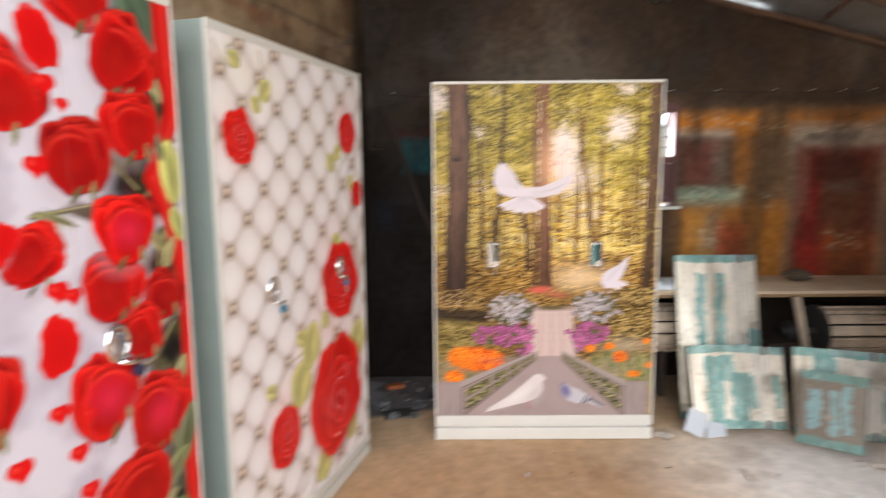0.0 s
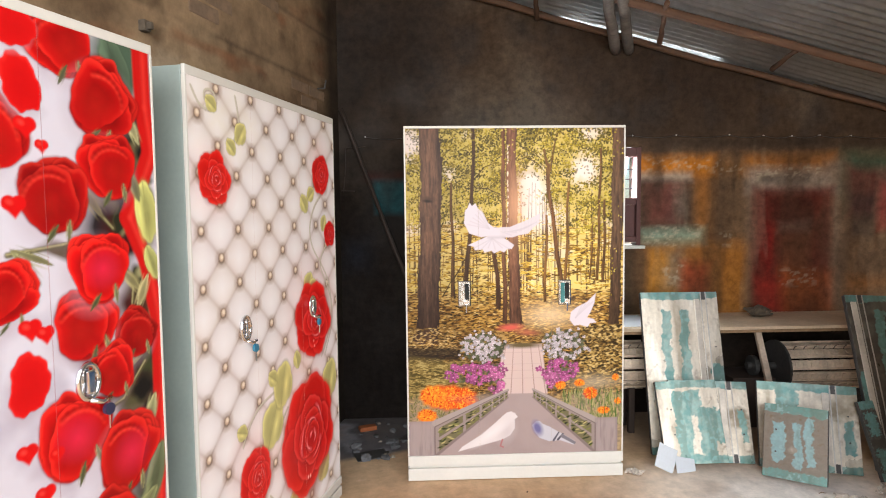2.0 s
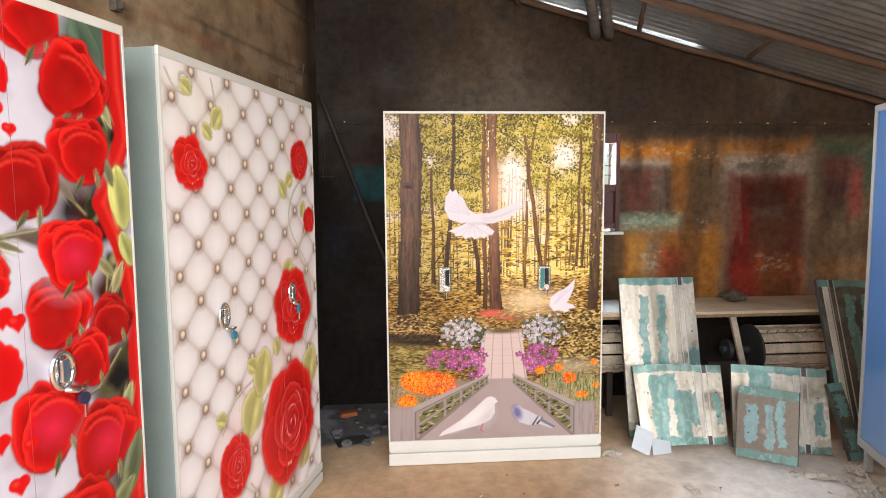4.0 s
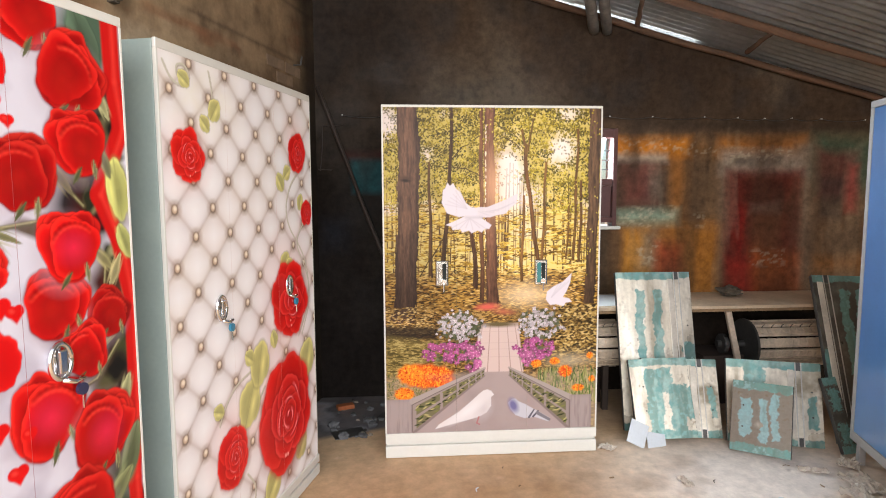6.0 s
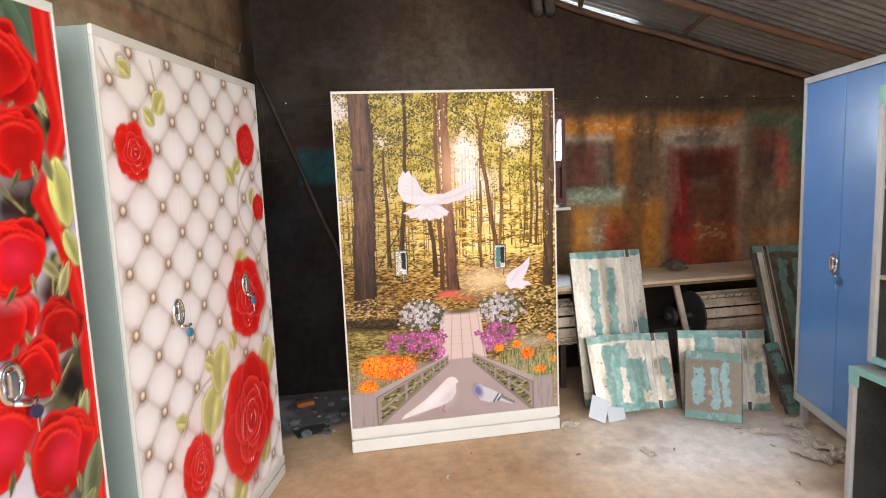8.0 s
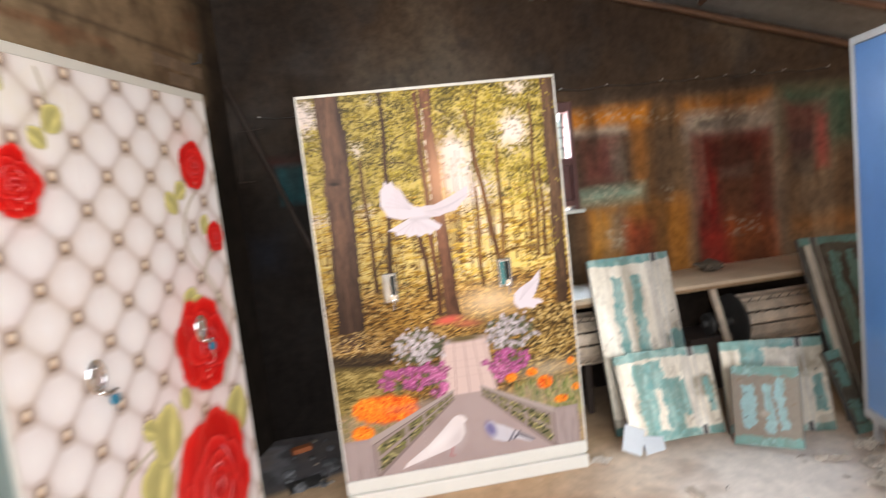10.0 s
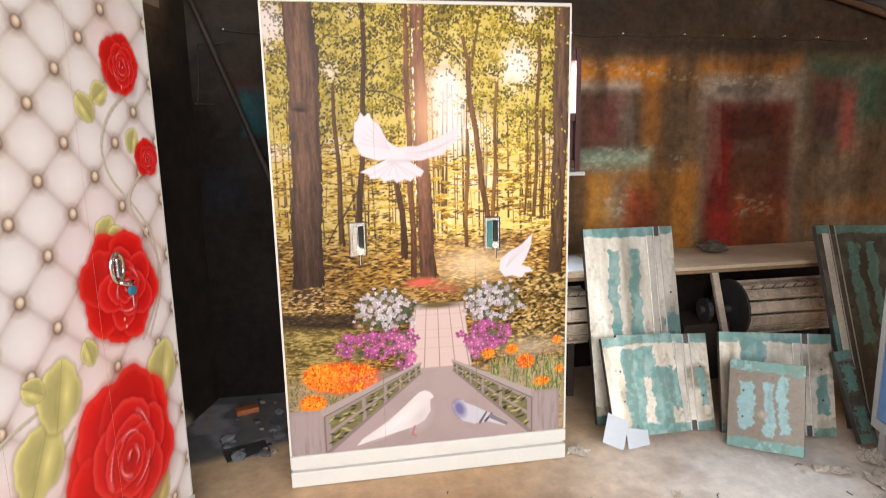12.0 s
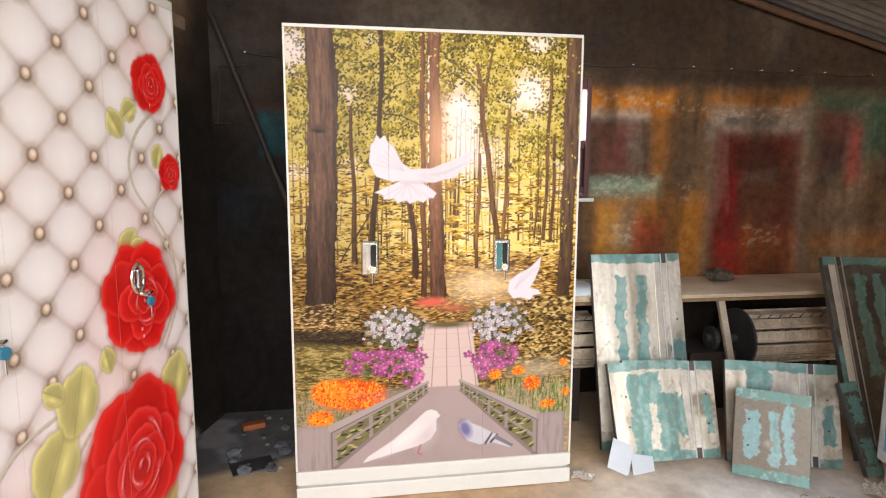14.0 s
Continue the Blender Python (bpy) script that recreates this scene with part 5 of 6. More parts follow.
    for n, (u, v, rx, ry, t) in enumerate(((-0.388, 0.184, 0.045, 0.066, -0.3), (-0.406, 0.873, 0.048, 0.070, 0.15), (-0.40, 0.055, 0.05, 0.05, 0.4), (-0.52, 0.62, 0.04, 0.05, 0.3), (-0.66, 0.75, 0.05, 0.04, 1.0), (-0.80, 0.25, 0.05, 0.06, 0.5))):
        x, y = P(u, v)
        c.ellipse(x - 0.01, y + 0.012, rx, ry, (168, 150, 160), t, 0.25, 0.5)
        c.petal(x, y, rx, ry, red, (232, 44, 38), (196, 16, 18), t, 0.09, 3, n, -2.2, 0.02, (150, 100, 110), 2.6, 0.15, 0.06)
    # heart-shaped petals
    for u, v, r in ((-0.384, 0.279, 0.027), (-0.397, 0.745, 0.028), (-0.36, 0.763, 0.024), (-0.381, 1.144, 0.026), (-0.42, 0.46, 0.028), (-0.345, 0.32, 0.018), (-0.42, 1.03, 0.026), (-0.36, 1.25, 0.028),
                    (-0.345, 1.06, 0.02), (-0.50, 0.10, 0.03), (-0.55, 0.45, 0.026), (-0.60, 0.22, 0.024), (-0.52, 1.12, 0.03)):
        x, y = P(u, v)
        for s in (-1, 1):
            c.ellipse(x + s * r * 0.42, y - r * 0.25, r * 0.62, r * 0.60, red, s * 0.5, 0.1)
        c.poly([(x - r * 0.98, y - r * 0.05), (x + r * 0.98, y - r * 0.05), (x + r * 0.1, y + r * 1.05)], red, 0.003)
        c.ellipse(x - r * 0.35, y - r * 0.3, r * 0.3, r * 0.22, (236, 70, 60), 0.4, 0.6, 0.7)
    return c


RIM = 0.007


def splits(w, cuts, gap=0.0004):
    e = [0.0, *cuts, w]
    return [(a + (gap if i else 0), b - (gap if i < len(e) - 2 else 0)) for i, (a, b) in enumerate(zip(e, e[1:]))]


forest = paint_forest(C_W - 2 * RIM, C_H - 0.012 - 0.145)
ward_c = wardrobe("wardrobe", pose(0, 0, 0), C_W, C_H, 0.45, forest, splits(C_W - 2 * RIM, (0.397, 0.803)), GREYGREEN, WHITE,
                  "three-door steel wardrobe printed with a golden forest path", rim=RIM, top=0.012)
plate_lock(ward_c, 0.324, 1.06, NICKEL)
plate_lock(ward_c, 0.882, 1.06, TEALGLASS)
tufted = paint_tufted(B_W - 2 * RIM, B_H - 0.03 - 0.11)
ward_b = wardrobe("wardrobe", pose(-0.671, -1.294, 0, 0, 0, 75.1), B_W, B_H, 0.38, tufted, splits(B_W - 2 * RIM, (0.387, 0.784)), GREYGREEN, WHITE,
                  "grey-green wardrobe printed with white button tufting and red roses", rim=RIM, top=0.03, plinth=0.11)
oval_lock(ward_b, 0.302, 1.08, BLUEKEY)
oval_lock(ward_b, 0.885, 1.075, BLUEKEY)
roses = paint_roses(A_W - 2 * RIM, A_H - 0.025 - 0.13)
ad = Vector((0.328, 0.945))
a0 = Vector((-0.6875, -1.495)) - ad * A_W
ward_a = wardrobe("wardrobe", pose(a0.x, a0.y, 0, 0, 0, math.degrees(math.atan2(ad.y, ad.x))), A_W, A_H, 0.36, roses, splits(A_W - 2 * RIM, (0.346, 0.693)), GREYGREEN, WHITE,
                  "wardrobe printed with scattered red roses on white", rim=RIM, top=0.025, plinth=0.13)
oval_lock(ward_a, A_W - 0.263, 1.095, DARKFOB)


def blue_wardrobe():
    d = Vector((-0.28, -0.96))
    t = thing("wardrobe", pose(2.60, -0.24, 0, 0, 0, math.degrees(math.atan2(d.y, d.x))),
              "blue steel wardrobe with grey frame on short legs", "wardrobe", group="wardrobes in the workshop")
    W, H, D, lo = 0.84, 1.98, 0.45, 0.13
    part("body", boxed(0, W, 0.014, D, lo, H, 0.004), GREYPAINT, t, "grey primed body")
    bm = bmesh.new()
    r = 0.035
    box(bm, 0, W, -0.004, 0.014, H - r, H, 0.003)
    box(bm, 0, W, -0.004, 0.014, lo, lo + 0.05, 0.003)
    box(bm, 0, r, -0.004, 0.014, lo + 0.05, H - r, 0.003)
    box(bm, W - r, W, -0.004, 0.014, lo + 0.05, H - r, 0.003)
    part("front_frame", bm, GREYPAINT, t, "grey primed frame")
    for a, b in ((r + 0.003, W / 2 - 0.002), (W / 2 + 0.002, W - r - 0.003)):
        d1 = part("door", boxed(a, b, -0.002, 0.012, lo + 0.053, H - r - 0.003, 0.003), BLUE, t, "glossy blue door")
    oval_lock(t, 0.385, 1.0, BLUEKEY)
    for x in (0.03, W - 0.06):
        for y in (0.02, D - 0.06):
            bm = bmesh.new()
            box(bm, x, x + 0.035, y, y + 0.035, 0, lo, 0.003)
            part("leg", bm, GREYPAINT, t)


blue_wardrobe()


def open_cabinet():
    """Unfinished open cabinet: a low deep box below, a tall shelved frame above, edges in turquoise primer."""
    d = Vector((-0.12, -0.99))
    t = thing("open_cabinet", pose(2.13, -1.082, 0, 0, 0, math.degrees(math.atan2(d.y, d.x))),
              "unfinished open steel cabinet with turquoise primed edges", "cabinet")
    W, e = 0.75, 0.028
    for z0, z1, y0, y1, name in ((0.0, 0.645, 0.0, 0.5, "lower_box"), (0.66, 1.82, 0.075, 0.5, "upper_box")):
        b = part(name, boxed(0.012, W - 0.012, y1 - 0.01, y1, z0 + 0.0125, z1 - 0.0095), DARKSTEEL, t, "dark bare steel back of a box")
        for x in (0.004, W - 0.012):
            part("side_sheet", boxed(x, x + 0.008, y0 + 0.021, y1, z0 + 0.0125, z1 - 0.0095), DARKSTEEL, b)
        for x in (0, W - e):
            part("upright", boxed(x, x + e, y0, y0 + 0.02, z0, z1, 0.003), GREYPAINT, b, "grey primed upright")
        for z in (z0, z1 - e):
            part("rail", boxed(e, W - e, y0, y0 + 0.02, z, z + e, 0.003), TEAL, b, "turquoise primed rail")
        part("corner_patch", boxed(-0.002, e + 0.03, y0 - 0.002, y0 - 0.0005, z1 - 0.08, z1), TEAL, b, "turquoise primer patch")
        part("top_sheet", boxed(0.0, W, y0 + 0.02, y1, z1 - 0.009, z1, 0.002), STEEL, b)
        part("bottom_sheet", boxed(0.0, W, y0 + 0.02, y1, z0 + 0.004, z0 + 0.012), DARKSTEEL, b)
    for z in (1.02, 1.40):
        part("shelf", boxed(0.014, W - 0.014, 0.10, 0.488, z, z + 0.018, 0.002), SLAT, t, "brown primed shelf")


open_cabinet()

# ---- workbench and what is under it ----


def workbench():
    t = thing("workbench", pose(0, 0, 0), "long rough workbench topped with plywood sheets", "workbench")
    x0, x1, y0, y1 = 1.25, 3.65, 0.50, BACK_Y - 0.004
    part("top_sheet", boxed(x0, x1, y0, y1, 0.722, 0.742, 0.003), PLY, t, "pale dusty plywood sheet")
    part("under_sheet", boxed(x0 + 0.03, x1 - 0.02, y0 + 0.012, y1, 0.700, 0.719, 0.003), PLYEDGE, t, "darker plywood sheet")
    for x in (x0 + 0.05, x1 - 0.12):
        for y in (y0 + 0.05, y1 - 0.08):
            part("leg", boxed(x, x + 0.06, y + 0.0405, y + 0.09, 0, 0.70, 0.005), WOOD, t)


workbench()


def shutter_roll(x0, x1, y, z, r, label):
    """A roll of steel shutter slats with a round end plate and hooks along each slat."""
    t = thing("shutter_roll", pose(x0, y, 0), label, "shutter", group="rolled shutters under the bench")
    L, n = x1 - x0, 12
    for k in range(n):
        a = 2 * math.pi * (k + 0.5) / n
        bm = bmesh.new()
        w = 2 * r * math.tan(math.pi / n) * 0.80
        box(bm, 0.02, L, -w / 2, w / 2, -0.012, 0.0, 0.004)
        box(bm, 0.02, L, -w * 0.42, -w * 0.28, 0.0, 0.010, 0.003)
        for j in range(14):
            x = 0.05 + j * (L - 0.08) / 14
            box(bm, x, x + 0.022, -w * 0.20, w * 0.30, 0.0, 0.007)
        part("slat", bm, SLAT, t, m=Matrix.Translation((0, 0, z)) @ Matrix.Rotation(a, 4, "X") @ Matrix.Translation((0, 0, r)))
    bm = bmesh.new()
    tube(bm, [(0, 0, z), (0.016, 0, z)], r * 1.16, seg=28)
    part("end_plate", bm, DARKSTEEL, t, "round dark end plate")
    bm = bmesh.new()
    tube(bm, [(-0.08, 0, z), (L + 0.02, 0, z)], 0.024, seg=12)
    part("axle", bm, DARKSTEEL, t)
    for row, a in enumerate((1.1, 0.55)):
        for k in range(11):
            x = 0.08 + k * (L - 0.14) / 10
            c = Matrix.Translation((x, 0, z)) @ Matrix.Rotation(a, 4, "X")
            bm = bmesh.new()
            tube(bm, [c @ Vector((0, 0, r - 0.004)), c @ Vector((0, 0, r + 0.02)), c @ Vector((0.01, 0, r + 0.03))], 0.003, seg=5)
            part("hook", bm, DARKSTEEL, t)
    for s in (-1, 1):
        bm = boxed(0.05, 0.09, s * r * 0.5 - 0.02, s * r * 0.5 + 0.02, 0, z - r * 0.80, 0.003)
        part("foot", bm, WOOD, t)
        bm = boxed(L - 0.12, L - 0.08, s * r * 0.5 - 0.02, s * r * 0.5 + 0.02, 0, z - r * 0.80, 0.003)
        part("foot", bm, WOOD, t)
    return t


shutter_roll(2.54, 3.38, 0.72, 0.42, 0.155, "roll of rusty steel shutter slats beneath the bench")
shutter_roll(0.85, 1.60, 0.72, 0.45, 0.155, "brown roll of shutter slats behind the wardrobe")
bm = boxed(-0.02, 0.02, -0.015, 0.015, 0, 0.40, 0.004)
single("steel_bar", bm, SLAT, "flat rusty bar leaning on the shutter roll", "bar", m=pose(2.45, 0.62, 0.30, 0, -14, 0))
bm = bmesh.new()
tube(bm, [(0, 0, 0), (0.03, 0, 0)], 0.07, seg=20)
tube(bm, [(-0.03, 0, 0), (0.06, 0, 0)], 0.025, seg=12)
single("pulley", bm, DARKSTEEL, "greasy pulley wheel beside the shutter roll", "pulley", m=pose(2.38, 0.74, 0.42))
bm = boxed(-0.2, 0.1, -0.15, 0.15, 0, 0.35, 0.004)
single("crate", bm, WOOD, "dark wooden crate under the pulley", "crate", m=pose(2.42, 0.82, 0))

# ---- leaning sheet panels ----


def paint_panel(w, h, seed, streaks, teal_top=True, bare=0.5, dark=False, grey=False):
    c = Canvas(w, h, 0.004, (104, 100, 90) if dark else (150, 144, 132) if grey else (216, 206, 188))
    n1, n2, n3, n4 = c.noise(4, 5, seed), c.noise(14, 4, seed + 1), c.noise(9, 4, seed + 2, 0.25), c.noise(40, 3, seed + 3)
    # rolled steel: long soft bands of sheen painted in, dull patches and rust-brown scuffs
    c.blend((n3 - 0.5) * 3.0, (72, 68, 60) if dark else (132, 127, 117) if grey else (160, 148, 128))
    c.blend((0.42 - n3) * 4, (122, 116, 104) if dark else (168, 162, 150) if grey else (240, 234, 220))
    c.blend((n1 - (1.06 - bare * 0.9)) * 5, (82, 76, 68) if dark else (128, 121, 110) if grey else (140, 128, 108))
    c.blend((n2 - 0.66) * 3, (118, 98, 76))
    teal = (110, 152, 146)
    wob = (n1 - 0.5) * 0.06 + (n2 - 0.5) * 0.04 + (n4 - 0.5) * 0.012

    def smear(m, colour):
        c.blend(m * np.clip(0.70 + 0.9 * (n2 - 0.35), 0, 1), colour)
        c.blend(m * np.clip((n3 - 0.50) * 5, 0, 0.7), (104, 128, 118))
        c.blend(m * np.clip((0.40 - n2) * 6, 0, 0.5), (130, 178, 174) if not grey else (156, 200, 206))

    if teal_top:
        smear(np.clip((0.048 + wob * 0.5 - np.minimum(c.y, h - c.y)) / 0.004, 0, 1), teal)
    for x, y0, y1, r in streaks:
        m = np.clip((r - np.abs(c.x - x * w + wob * 0.8)) / 0.003 + 0.5, 0, 1) * np.clip((c.y - y0 * h + wob) / 0.004, 0, 1) * np.clip((y1 * h - c.y + wob) / 0.004, 0, 1)
        smear(m * (0.8 if grey else 1.0), teal if not grey else (140, 186, 192))
    return c


def sheet_panel(m, w, h, canvas, label, flange=0.0, groove=None):
    """A folded steel sheet: a face with turned edges, a pressed channel and a side flange."""
    t = thing("metal_sheet", m, label, "metal sheet", group="primed sheets leaning by the bench")
    face = new("face", canvas.sheet("face", PANELMAT, 0, w, 0.016))
    face.parent, face.matrix_local = t, pose(0, -0.009, h)
    for x in (-0.002, w - 0.012):
        part("turned_edge", boxed(x, x + 0.014, -0.008, 0.022, 0, h, 0.002), DARKSTEEL, t)
    if groove:
        for x in (groove - 0.004, groove + 0.028):
            part("channel_lip", boxed(x, x + 0.007, -0.0125, -0.0095, 0.0, h, 0.001), STEEL, t, "bare lip of a pressed channel")
        part("raised_rib", boxed(groove - 0.046, groove - 0.010, -0.0165, -0.0095, 0.045, h - 0.045, 0.003), RIBSTEEL, t, "pale bare pressed rib")
        part("channel_floor", boxed(groove + 0.004, groove + 0.028, -0.0108, -0.0095, 0.0, 0.05), DARKSTEEL, t)
        part("channel_floor", boxed(groove + 0.004, groove + 0.028, -0.0108, -0.0095, h - 0.05, h), DARKSTEEL, t)
    for k in range(2):
        bm = bmesh.new()
        x = (groove + w) / 2 + 0.015 if groove else w * 0.2
        tube(bm, [(x, -0.010, h * (0.35 + 0.3 * k)), (x, -0.0135, h * (0.35 + 0.3 * k))], 0.005, seg=10)
        part("screw_hole", bm, DARKSTEEL, t)
    return t


RIBSTEEL = material("scuffed_pale_steel", (0.62, 0.56, 0.47), 0.34, metal=0.35, var=0.3, scale=9, bump=0.08)


def lean(bx, by, yaw, tilt, roll=0.0):
    """Standing on the floor at its lower left corner, leaning back by tilt degrees, turned by yaw, rolled in its own plane."""
    return Matrix.Translation((bx, by, 0.012)) @ Matrix.Rotation(radians(yaw), 4, "Z") @ Matrix.Rotation(radians(-tilt), 4, "X") @ Matrix.Rotation(radians(roll), 4, "Y")


PANELMAT = painted("primed_bare_steel", 0.36, bump=0.15, scale=6, spec=0.5, dist=0.012, patchy=0.14, grain=0.12, grit=40)
PANELMAT.node_tree.nodes["Principled BSDF"].inputs["Metallic"].default_value = 0.4
sheet_panel(lean(1.49, 0.24, -2, 15), 0.49, 1.0, paint_panel(0.49, 1.0, 31, ((0.30, 0.10, 0.85, 0.026), (0.52, 0.10, 0.80, 0.03), (0.92, 0.45, 0.7, 0.03)), bare=0.45),
            "tall bare steel panel with turquoise primer streaks leaning on the bench", groove=0.385)
sheet_panel(lean(1.585, 0.145, -8, 22, 0.5), 0.46, 0.475, paint_panel(0.46, 0.475, 33, ((0.93, 0.4, 0.75, 0.02),), bare=0.5),
            "steel panel with a pressed channel leaning on another", groove=0.34)
sheet_panel(lean(1.515, 0.09, -5, 22, -2.5), 0.36, 0.48, paint_panel(0.36, 0.48, 35, ((0.36, 0.12, 0.97, 0.05), (0.58, 0.1, 0.45, 0.05), (0.74, 0.35, 1.0, 0.04), (0.95, 0.35, 0.75, 0.035)), bare=0.4),
            "bare steel panel smeared with turquoise primer at the front")
sheet_panel(lean(2.05, 0.04, -15, 18, 1), 0.53, 0.49, paint_panel(0.53, 0.49, 37, ((0.9, 0.4, 0.8, 0.03), (0.3, 0.1, 0.3, 0.06)), bare=0.6),
            "turquoise-edged steel panel with a channel", groove=0.39)
sheet_panel(lean(2.0, -0.07, -43, 20, -3.5), 0.31, 0.40, paint_panel(0.31, 0.40, 39, ((0.25, 0.25, 0.75, 0.03), (0.55, 0.25, 0.85, 0.022), (0.75, 0.15, 0.8, 0.02)), bare=0.98, grey=True),
            "small grey steel panel with light blue primer smears", )
sheet_panel(lean(2.60, -0.20, -4, 24, -6), 0.085, 0.43, paint_panel(0.085, 0.43, 41, ((0.5, 0.15, 0.45, 0.03), (0.5, 0.6, 0.9, 0.03)), bare=0.9, dark=True),
            "narrow primed steel strip leaning sideways")
sheet_panel(lean(2.68, -0.06, -6, 24, 1.5), 0.40, 1.04, paint_panel(0.40, 1.04, 43, ((0.45, 0.08, 0.6, 0.03), (0.7, 0.08, 0.7, 0.025), (0.06, 0.45, 0.75, 0.03)), bare=0.8, dark=True),
            "tall dark steel panel with turquoise streaks leaning sideways", groove=0.07)

# ---- roof timbers, poles and small things ----


def pole(name, a, b, r0, r1, mat, label, seed, sag=0.02, seg=10):
    bm = bmesh.new()
    tube(bm, pole_points(a, b, 16, sag, seed), r0, r1, seg, 0.15)
    return single(name, bm, mat, label, "pole", smooth=True)


pole("rafter", (-0.42, 0.985, roof_z(-0.42) - 0.022), (4.2, 0.985, roof_z(4.2) - 0.022), 0.024, 0.022, BAMBOO, "reddish brown bamboo rafter along the top of the wall", 3)
pole("rafter", (-0.9, 0.42, roof_z(-0.9) - 0.02), (4.2, 0.36, roof_z(4.2) - 0.02), 0.03, 0.026, BAMBOO, "brown bamboo rafter under the roof sheets", 7)
pole("rafter", (-1.2, -0.75, roof_z(-1.2) - 0.02), (4.2, -0.75, roof_z(4.2) - 0.02), 0.035, 0.03, BAMBOO, "brown bamboo rafter under the roof sheets", 9)
pole("rafter", (-1.5, -2.2, roof_z(-1.5) - 0.02), (4.2, -2.2, roof_z(4.2) - 0.02), 0.035, 0.03, BAMBOO, "brown bamboo rafter under the roof sheets", 13)
for x, s in ((1.50, 1), (1.595, 2)):
    pole("pole", (x, 1.02, 2.655), (x - 0.50, -0.20, 2.655 + 0.26), 0.037, 0.035, PALEPOLE, "pale weathered pole under the roof sheets", s, 0.008)
for a, b, s in (((1.755, 0.86, 2.66), (1.56, 0.28, 2.74), 4), ((0.93, 1.0, 2.87), (0.80, 0.45, 2.94), 5), ((2.52, 0.80, 2.47), (2.45, 0.40, 2.51), 6)):
    pole("batten", a, b, 0.017, 0.015, BAMBOO, "short bamboo batten tied under the roof", s, 0.006)
pole("stick", (-0.47, 1.0, 2.25), (0.36, 0.88, 0.02), 0.013, 0.016, WOOD, "dark stick leaning in the corner", 8, 0.012)


# ---- cord, nails and bits on the walls ----


PALENAIL = material("bright_nail", (0.75, 0.74, 0.70), 0.35, var=0.1, bump=0)


def nail(x, z):
    bm = bmesh.new()
    tube(bm, [(0, 0.03, 0), (0, -0.022, 0.002)], 0.0025, seg=6)
    tube(bm, [(0, -0.022, 0.002), (0, -0.025, 0.002)], 0.0042, seg=10)
    return single("nail", bm, PALENAIL, "shiny nail in the plastered wall", "nail", m=pose(x, BACK_Y, z), group="nails along the cord")


nails = [(0.02, 2.05), (-0.30, 2.05), (1.63, 2.05), (1.95, 2.05), (2.345, 2.05), (2.60, 2.045), (2.81, 2.04), (3.02, 2.045), (3.255, 2.04), (3.60, 2.035)]
for x, z in nails:
    nail(x, z)
bm = bmesh.new()
run = sorted(nails)
pts = []
for (ax, az), (bx, bz) in zip(run, run[1:]):
    pts += [(ax + (bx - ax) * t / 6, BACK_Y - 0.018, az + (bz - az) * t / 6 - 0.016 * math.sin(math.pi * t / 6)) for t in range(6)]
tube(bm, pts + [(run[-1][0], BACK_Y - 0.018, run[-1][1])], 0.0022, seg=5)
single("cord", bm, DARKSTEEL, "thin dark cord strung between nails on the wall", "cord")


bm = bmesh.new()
tube(bm, [(-0.30, BACK_Y - 0.012, 1.985), (-0.36, BACK_Y - 0.014, 1.978), (-0.44, BACK_Y - 0.014, 1.975), (-0.443, BACK_Y - 0.014, 1.84), (-0.452, BACK_Y - 0.014, 1.74), (-0.462, BACK_Y - 0.014, 1.66)], 0.0035, seg=6)
tube(bm, [(-0.475, BACK_Y - 0.020, 1.672), (-0.38, BACK_Y - 0.020, 1.668)], 0.005, seg=6)
single("hanging_wire", bm, WOOD, "dark wire hanging from a nail in the corner", "wire")


def on_left(s, z, out=0.0):
    """A place on the skewed wall, s metres from the corner, turned to face the room."""
    p = CORNER - LEFT * s
    return pose(p.x, p.y, z, 0, 0, math.degrees(math.atan2(LEFT.y, LEFT.x))) @ Matrix.Translation((0, -out, 0))


bm = bmesh.new()
box(bm, -0.03, 0.03, -0.05, 0.0, -0.035, 0.035, 0.006)
box(bm, -0.012, 0.012, -0.085, -0.045, -0.025, 0.02, 0.005)
for v in bm.verts:
    v.co *= 0.62
single("wall_bracket", bm, RAG, "old dark bracket fixed on the plastered wall", "bracket", m=on_left(1.93, 2.262))
bm = bmesh.new()
tube(bm, [(0, 0, 0), (0, -0.05, 0), (0.0, -0.06, 0.05)], 0.006, seg=6)
single("wall_hook", bm, DARKSTEEL, "bent iron hook in the plastered wall", "hook", m=on_left(0.33, 2.33))

# ---- on the bench and on the floor ----


def crumple(bm, r, h, seed, n=3):
    bmesh.ops.create_icosphere(bm, subdivisions=n, radius=1)
    for v in bm.verts:
        d = 1 + 0.45 * noise.noise(v.co * 1.6 + Vector((seed, 0, 0))) + 0.3 * noise.noise(v.co * 4 + Vector((0, seed, 0)))
        v.co = Vector((v.co.x * r * d, v.co.y * r * d, max(0, (v.co.z * 0.5 + 0.5)) * h * d))
    return bm


single("rag", crumple(bmesh.new(), 0.085, 0.065, 3), RAG, "dusty crumpled brown rag on the bench", "rag", m=pose(2.50, 0.86, 0.743))
bm = boxed(0, 0.30, 0, 0.40, 0, 0.006, 0.002)
single("paper_sheet", bm, material("white_sheet", (0.8, 0.82, 0.85), 0.5, var=0.05), "white sheet lying on the end of the bench", "paper", m=pose(1.36, 0.56, 0.743))


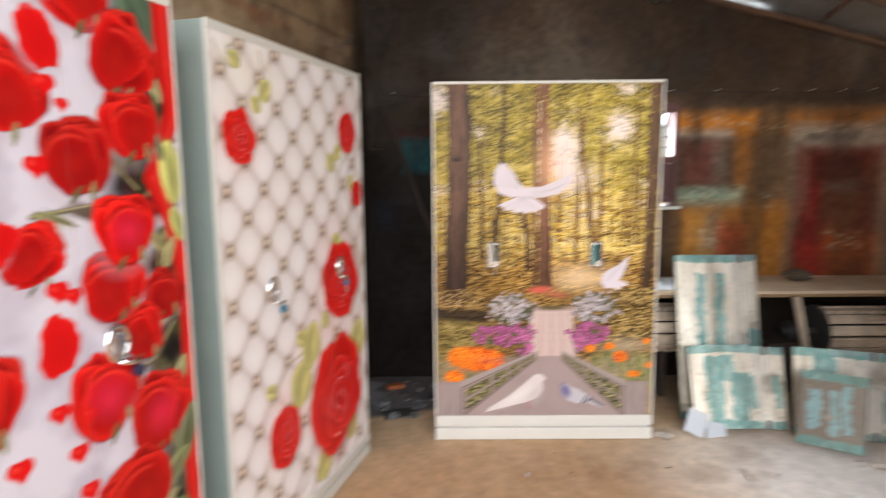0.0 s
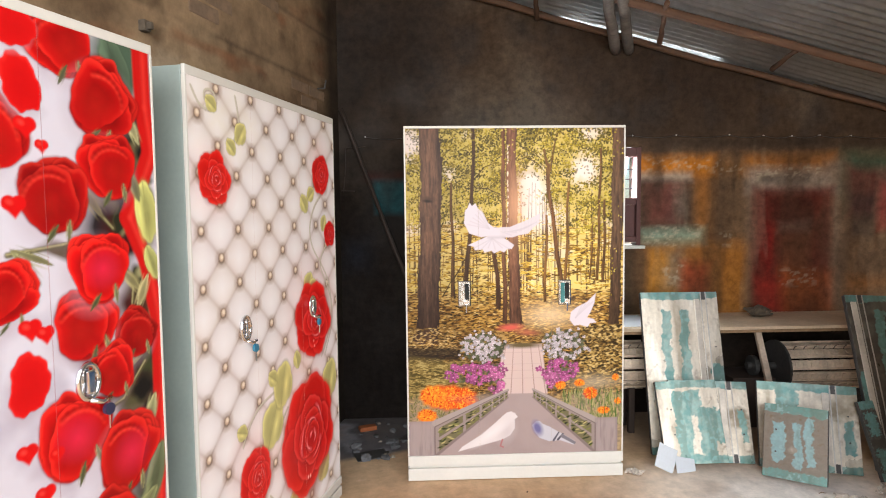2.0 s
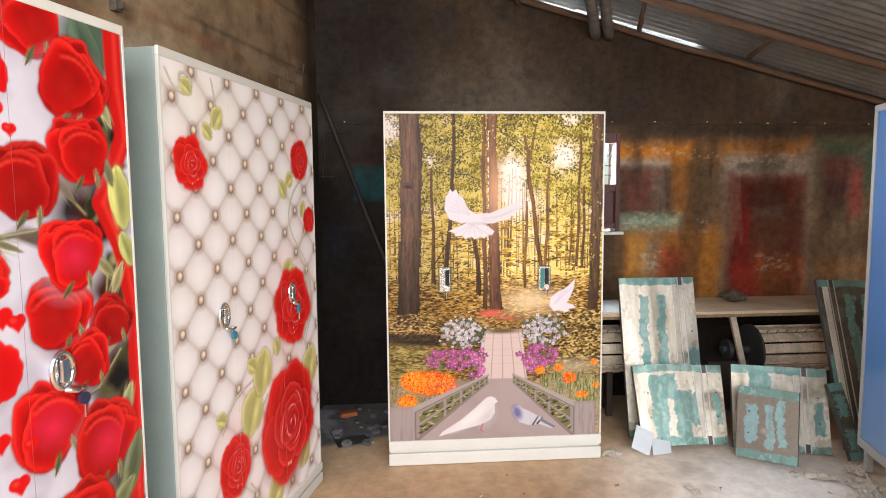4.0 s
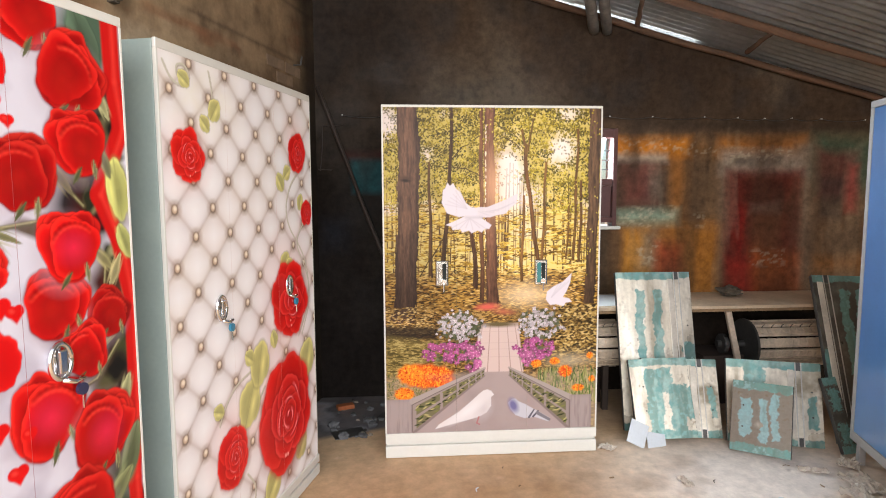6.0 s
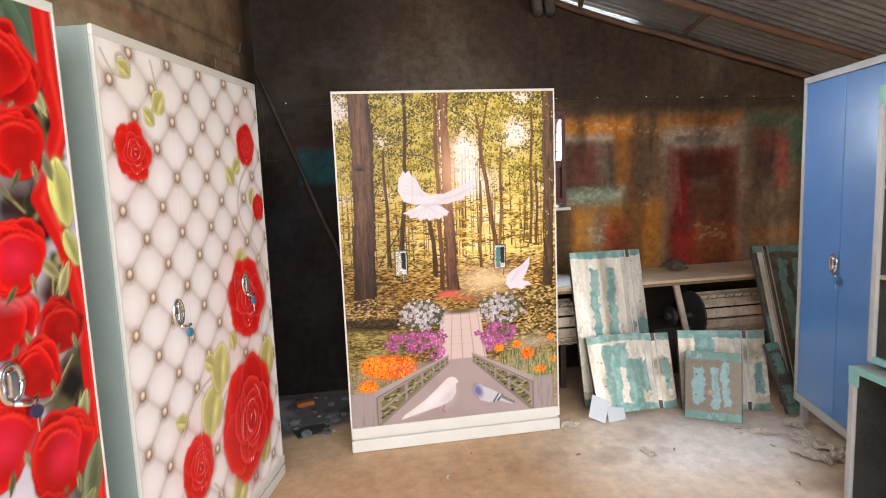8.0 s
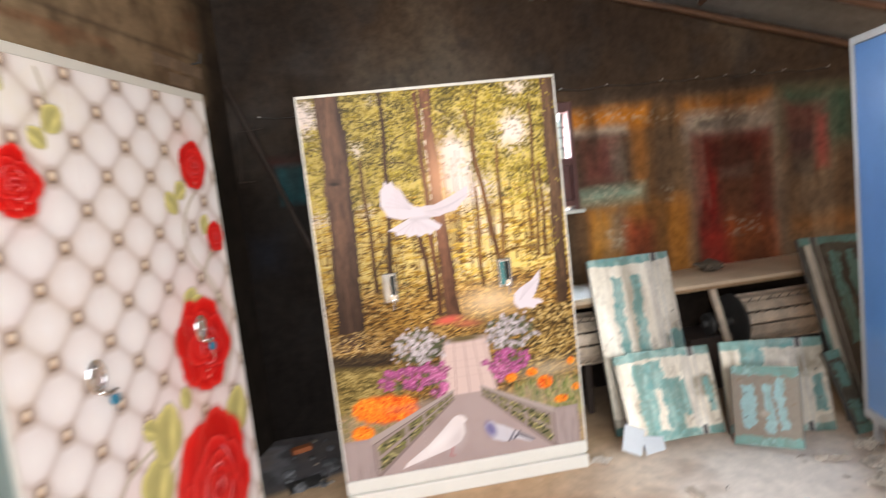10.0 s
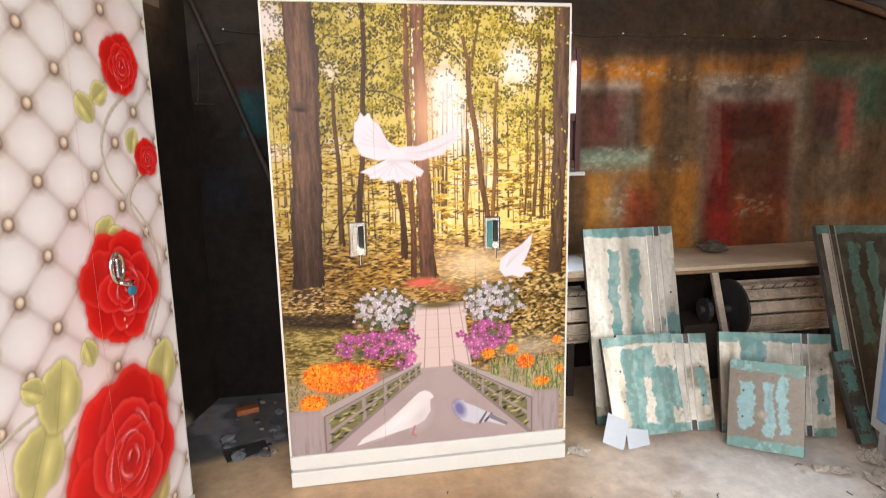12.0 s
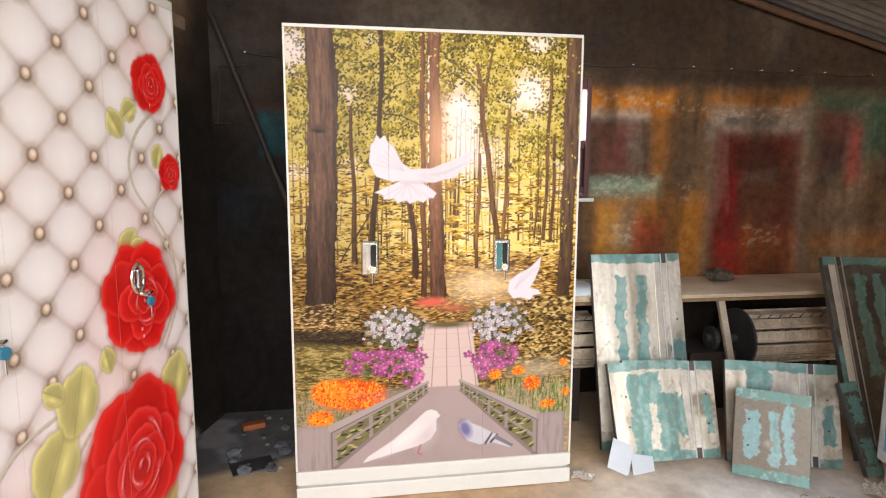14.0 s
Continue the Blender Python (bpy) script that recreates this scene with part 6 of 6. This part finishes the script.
def folded_card():
    t = thing("folded_card", pose(1.44, 0.0, 0.0, 0, 0, -8), "pale blue folded card leaning against the sheets", "card")
    bm = boxed(0, 0.12, 0, 0.004, 0, 0.14, 0.001)
    part("front_leaf", bm, PAPER, t, m=pose(-0.03, 0.0, 0.05, -28, 27, 8))
    bm = boxed(0, 0.12, 0, 0.004, 0, 0.10, 0.001)
    part("side_leaf", bm, PAPER, t, m=pose(0.10, 0.015, 0.002, -40, 12, 10))


folded_card()


def plastic_sheet(x, y, w, d, seed, h=0.05):
    bm = bmesh.new()
    bmesh.ops.create_grid(bm, x_segments=22, y_segments=22, size=0.5)
    for v in bm.verts:
        p = Vector((v.co.x * 5 + seed, v.co.y * 5, 0))
        z = abs(noise.noise(p)) * 1.2 + 0.5 * abs(noise.noise(p * 2.3))
        v.co = Vector((v.co.x * w * (1 + 0.4 * noise.noise(p + Vector((9, 0, 0)))), v.co.y * d * (1 + 0.4 * noise.noise(p + Vector((0, 9, 0)))), z * h + 0.002))
    ob = single("plastic_wrap", bm, PLASTIC, "crumpled clear plastic wrap on the floor", "plastic wrap", m=pose(x, y, 0.002, 0, 0, seed * 40), smooth=False, group="plastic wrapping scraps")
    ob.modifiers.new("thickness", "SOLIDIFY").thickness = 0.001


for x, y, w, d, s in ((2.56, -0.30, 0.14, 0.10, 1), (2.46, -0.52, 0.22, 0.16, 2), (2.36, -0.66, 0.20, 0.12, 3), (2.30, -0.36, 0.14, 0.05, 4), (2.52, -0.72, 0.2, 0.15, 5), (1.30, 0.02, 0.07, 0.09, 6), (1.56, -0.42, 0.10, 0.04, 7)):
    plastic_sheet(x, y, w, d, s, 0.028 if w > 0.12 else 0.02)

rng = random.Random(4)
lumps = []
for k in range(34):
    x, y = -0.36 + rng.random() * 0.42, 0.30 + rng.random() * 0.66
    r = 0.012 + 0.03 * rng.random() ** 2
    bm = bmesh.new()
    bmesh.ops.create_icosphere(bm, subdivisions=1, radius=r)
    for v in bm.verts:
        v.co *= 0.75 + 0.5 * rng.random()
        v.co.z = max(-r * 0.4, v.co.z * 0.6)
    single("rubble_lump", bm, (RUBBLE, RUBBLE, DARKSTEEL, RUBBLE, MORTARED)[k % 5], "lump of grey rubble on the dirty floor", "rubble", m=pose(x, y, r * 0.4, 0, 0, rng.random() * 360), group="rubble in the corner")
bm = boxed(-0.06, 0.06, -0.03, 0.03, 0, 0.03, 0.006)
single("scrap_block", bm, ORANGE, "orange scrap block among rubble in the corner", "scrap", m=pose(-0.30, 0.80, 0.002, 0, 0, 20))
for x, y, w, d, a in ((-0.24, 0.36, 0.20, 0.12, 20), (0.02, 0.62, 0.16, 0.10, -30)):
    single("flat_offcut", boxed(-w / 2, w / 2, -d / 2, d / 2, 0, 0.006, 0.001), DARKSTEEL, "flat dark sheet offcut on the dirty floor", "offcut", m=pose(x, y, 0.002, 2, 0, a), group="offcuts in the corner")
for k in range(26):
    x, y = -0.3 + 2.7 * rng.random(), -1.9 + 1.75 * rng.random()
    bm = bmesh.new()
    l = 0.01 + 0.03 * rng.random()
    tube(bm, [(0, 0, 0.003), (l / 2, l * 0.2, 0.005), (l, 0, 0.003)], 0.002 + 0.002 * rng.random(), seg=5)
    single("wood_chip", bm, (PLYEDGE, RAG, PAPER)[k % 3], "tiny chip of litter on the dusty floor", "litter", m=pose(x, y, 0.0, 0, 0, rng.random() * 360), group="litter on the floor")

# exposed bricks in the skewed wall
shared = mesh_of(boxed(0, 0.22, -0.010, 0.03, 0, 0.066, 0.006), "brick", BRICK)
wall_left = bpy.data.objects["wall_left"]
rng = random.Random(9)
for k in range(90):
    row = rng.randrange(26)
    s = 0.1 + 3.2 * rng.random()
    s = round(s / 0.235) * 0.235 + (0.117 if row % 2 else 0)
    if noise.noise((s * 1.3, row * 0.25, 4)) < 0.08:
        continue
    ob = new("brick", shared)
    ob.parent = wall_left
    ob.matrix_local = pose(LEFT_LEN - s - 0.22, 0.004 + 0.004 * rng.random(), 1.95 + row * 0.078 - 4.4, 0, rng.uniform(-1, 1), 0)
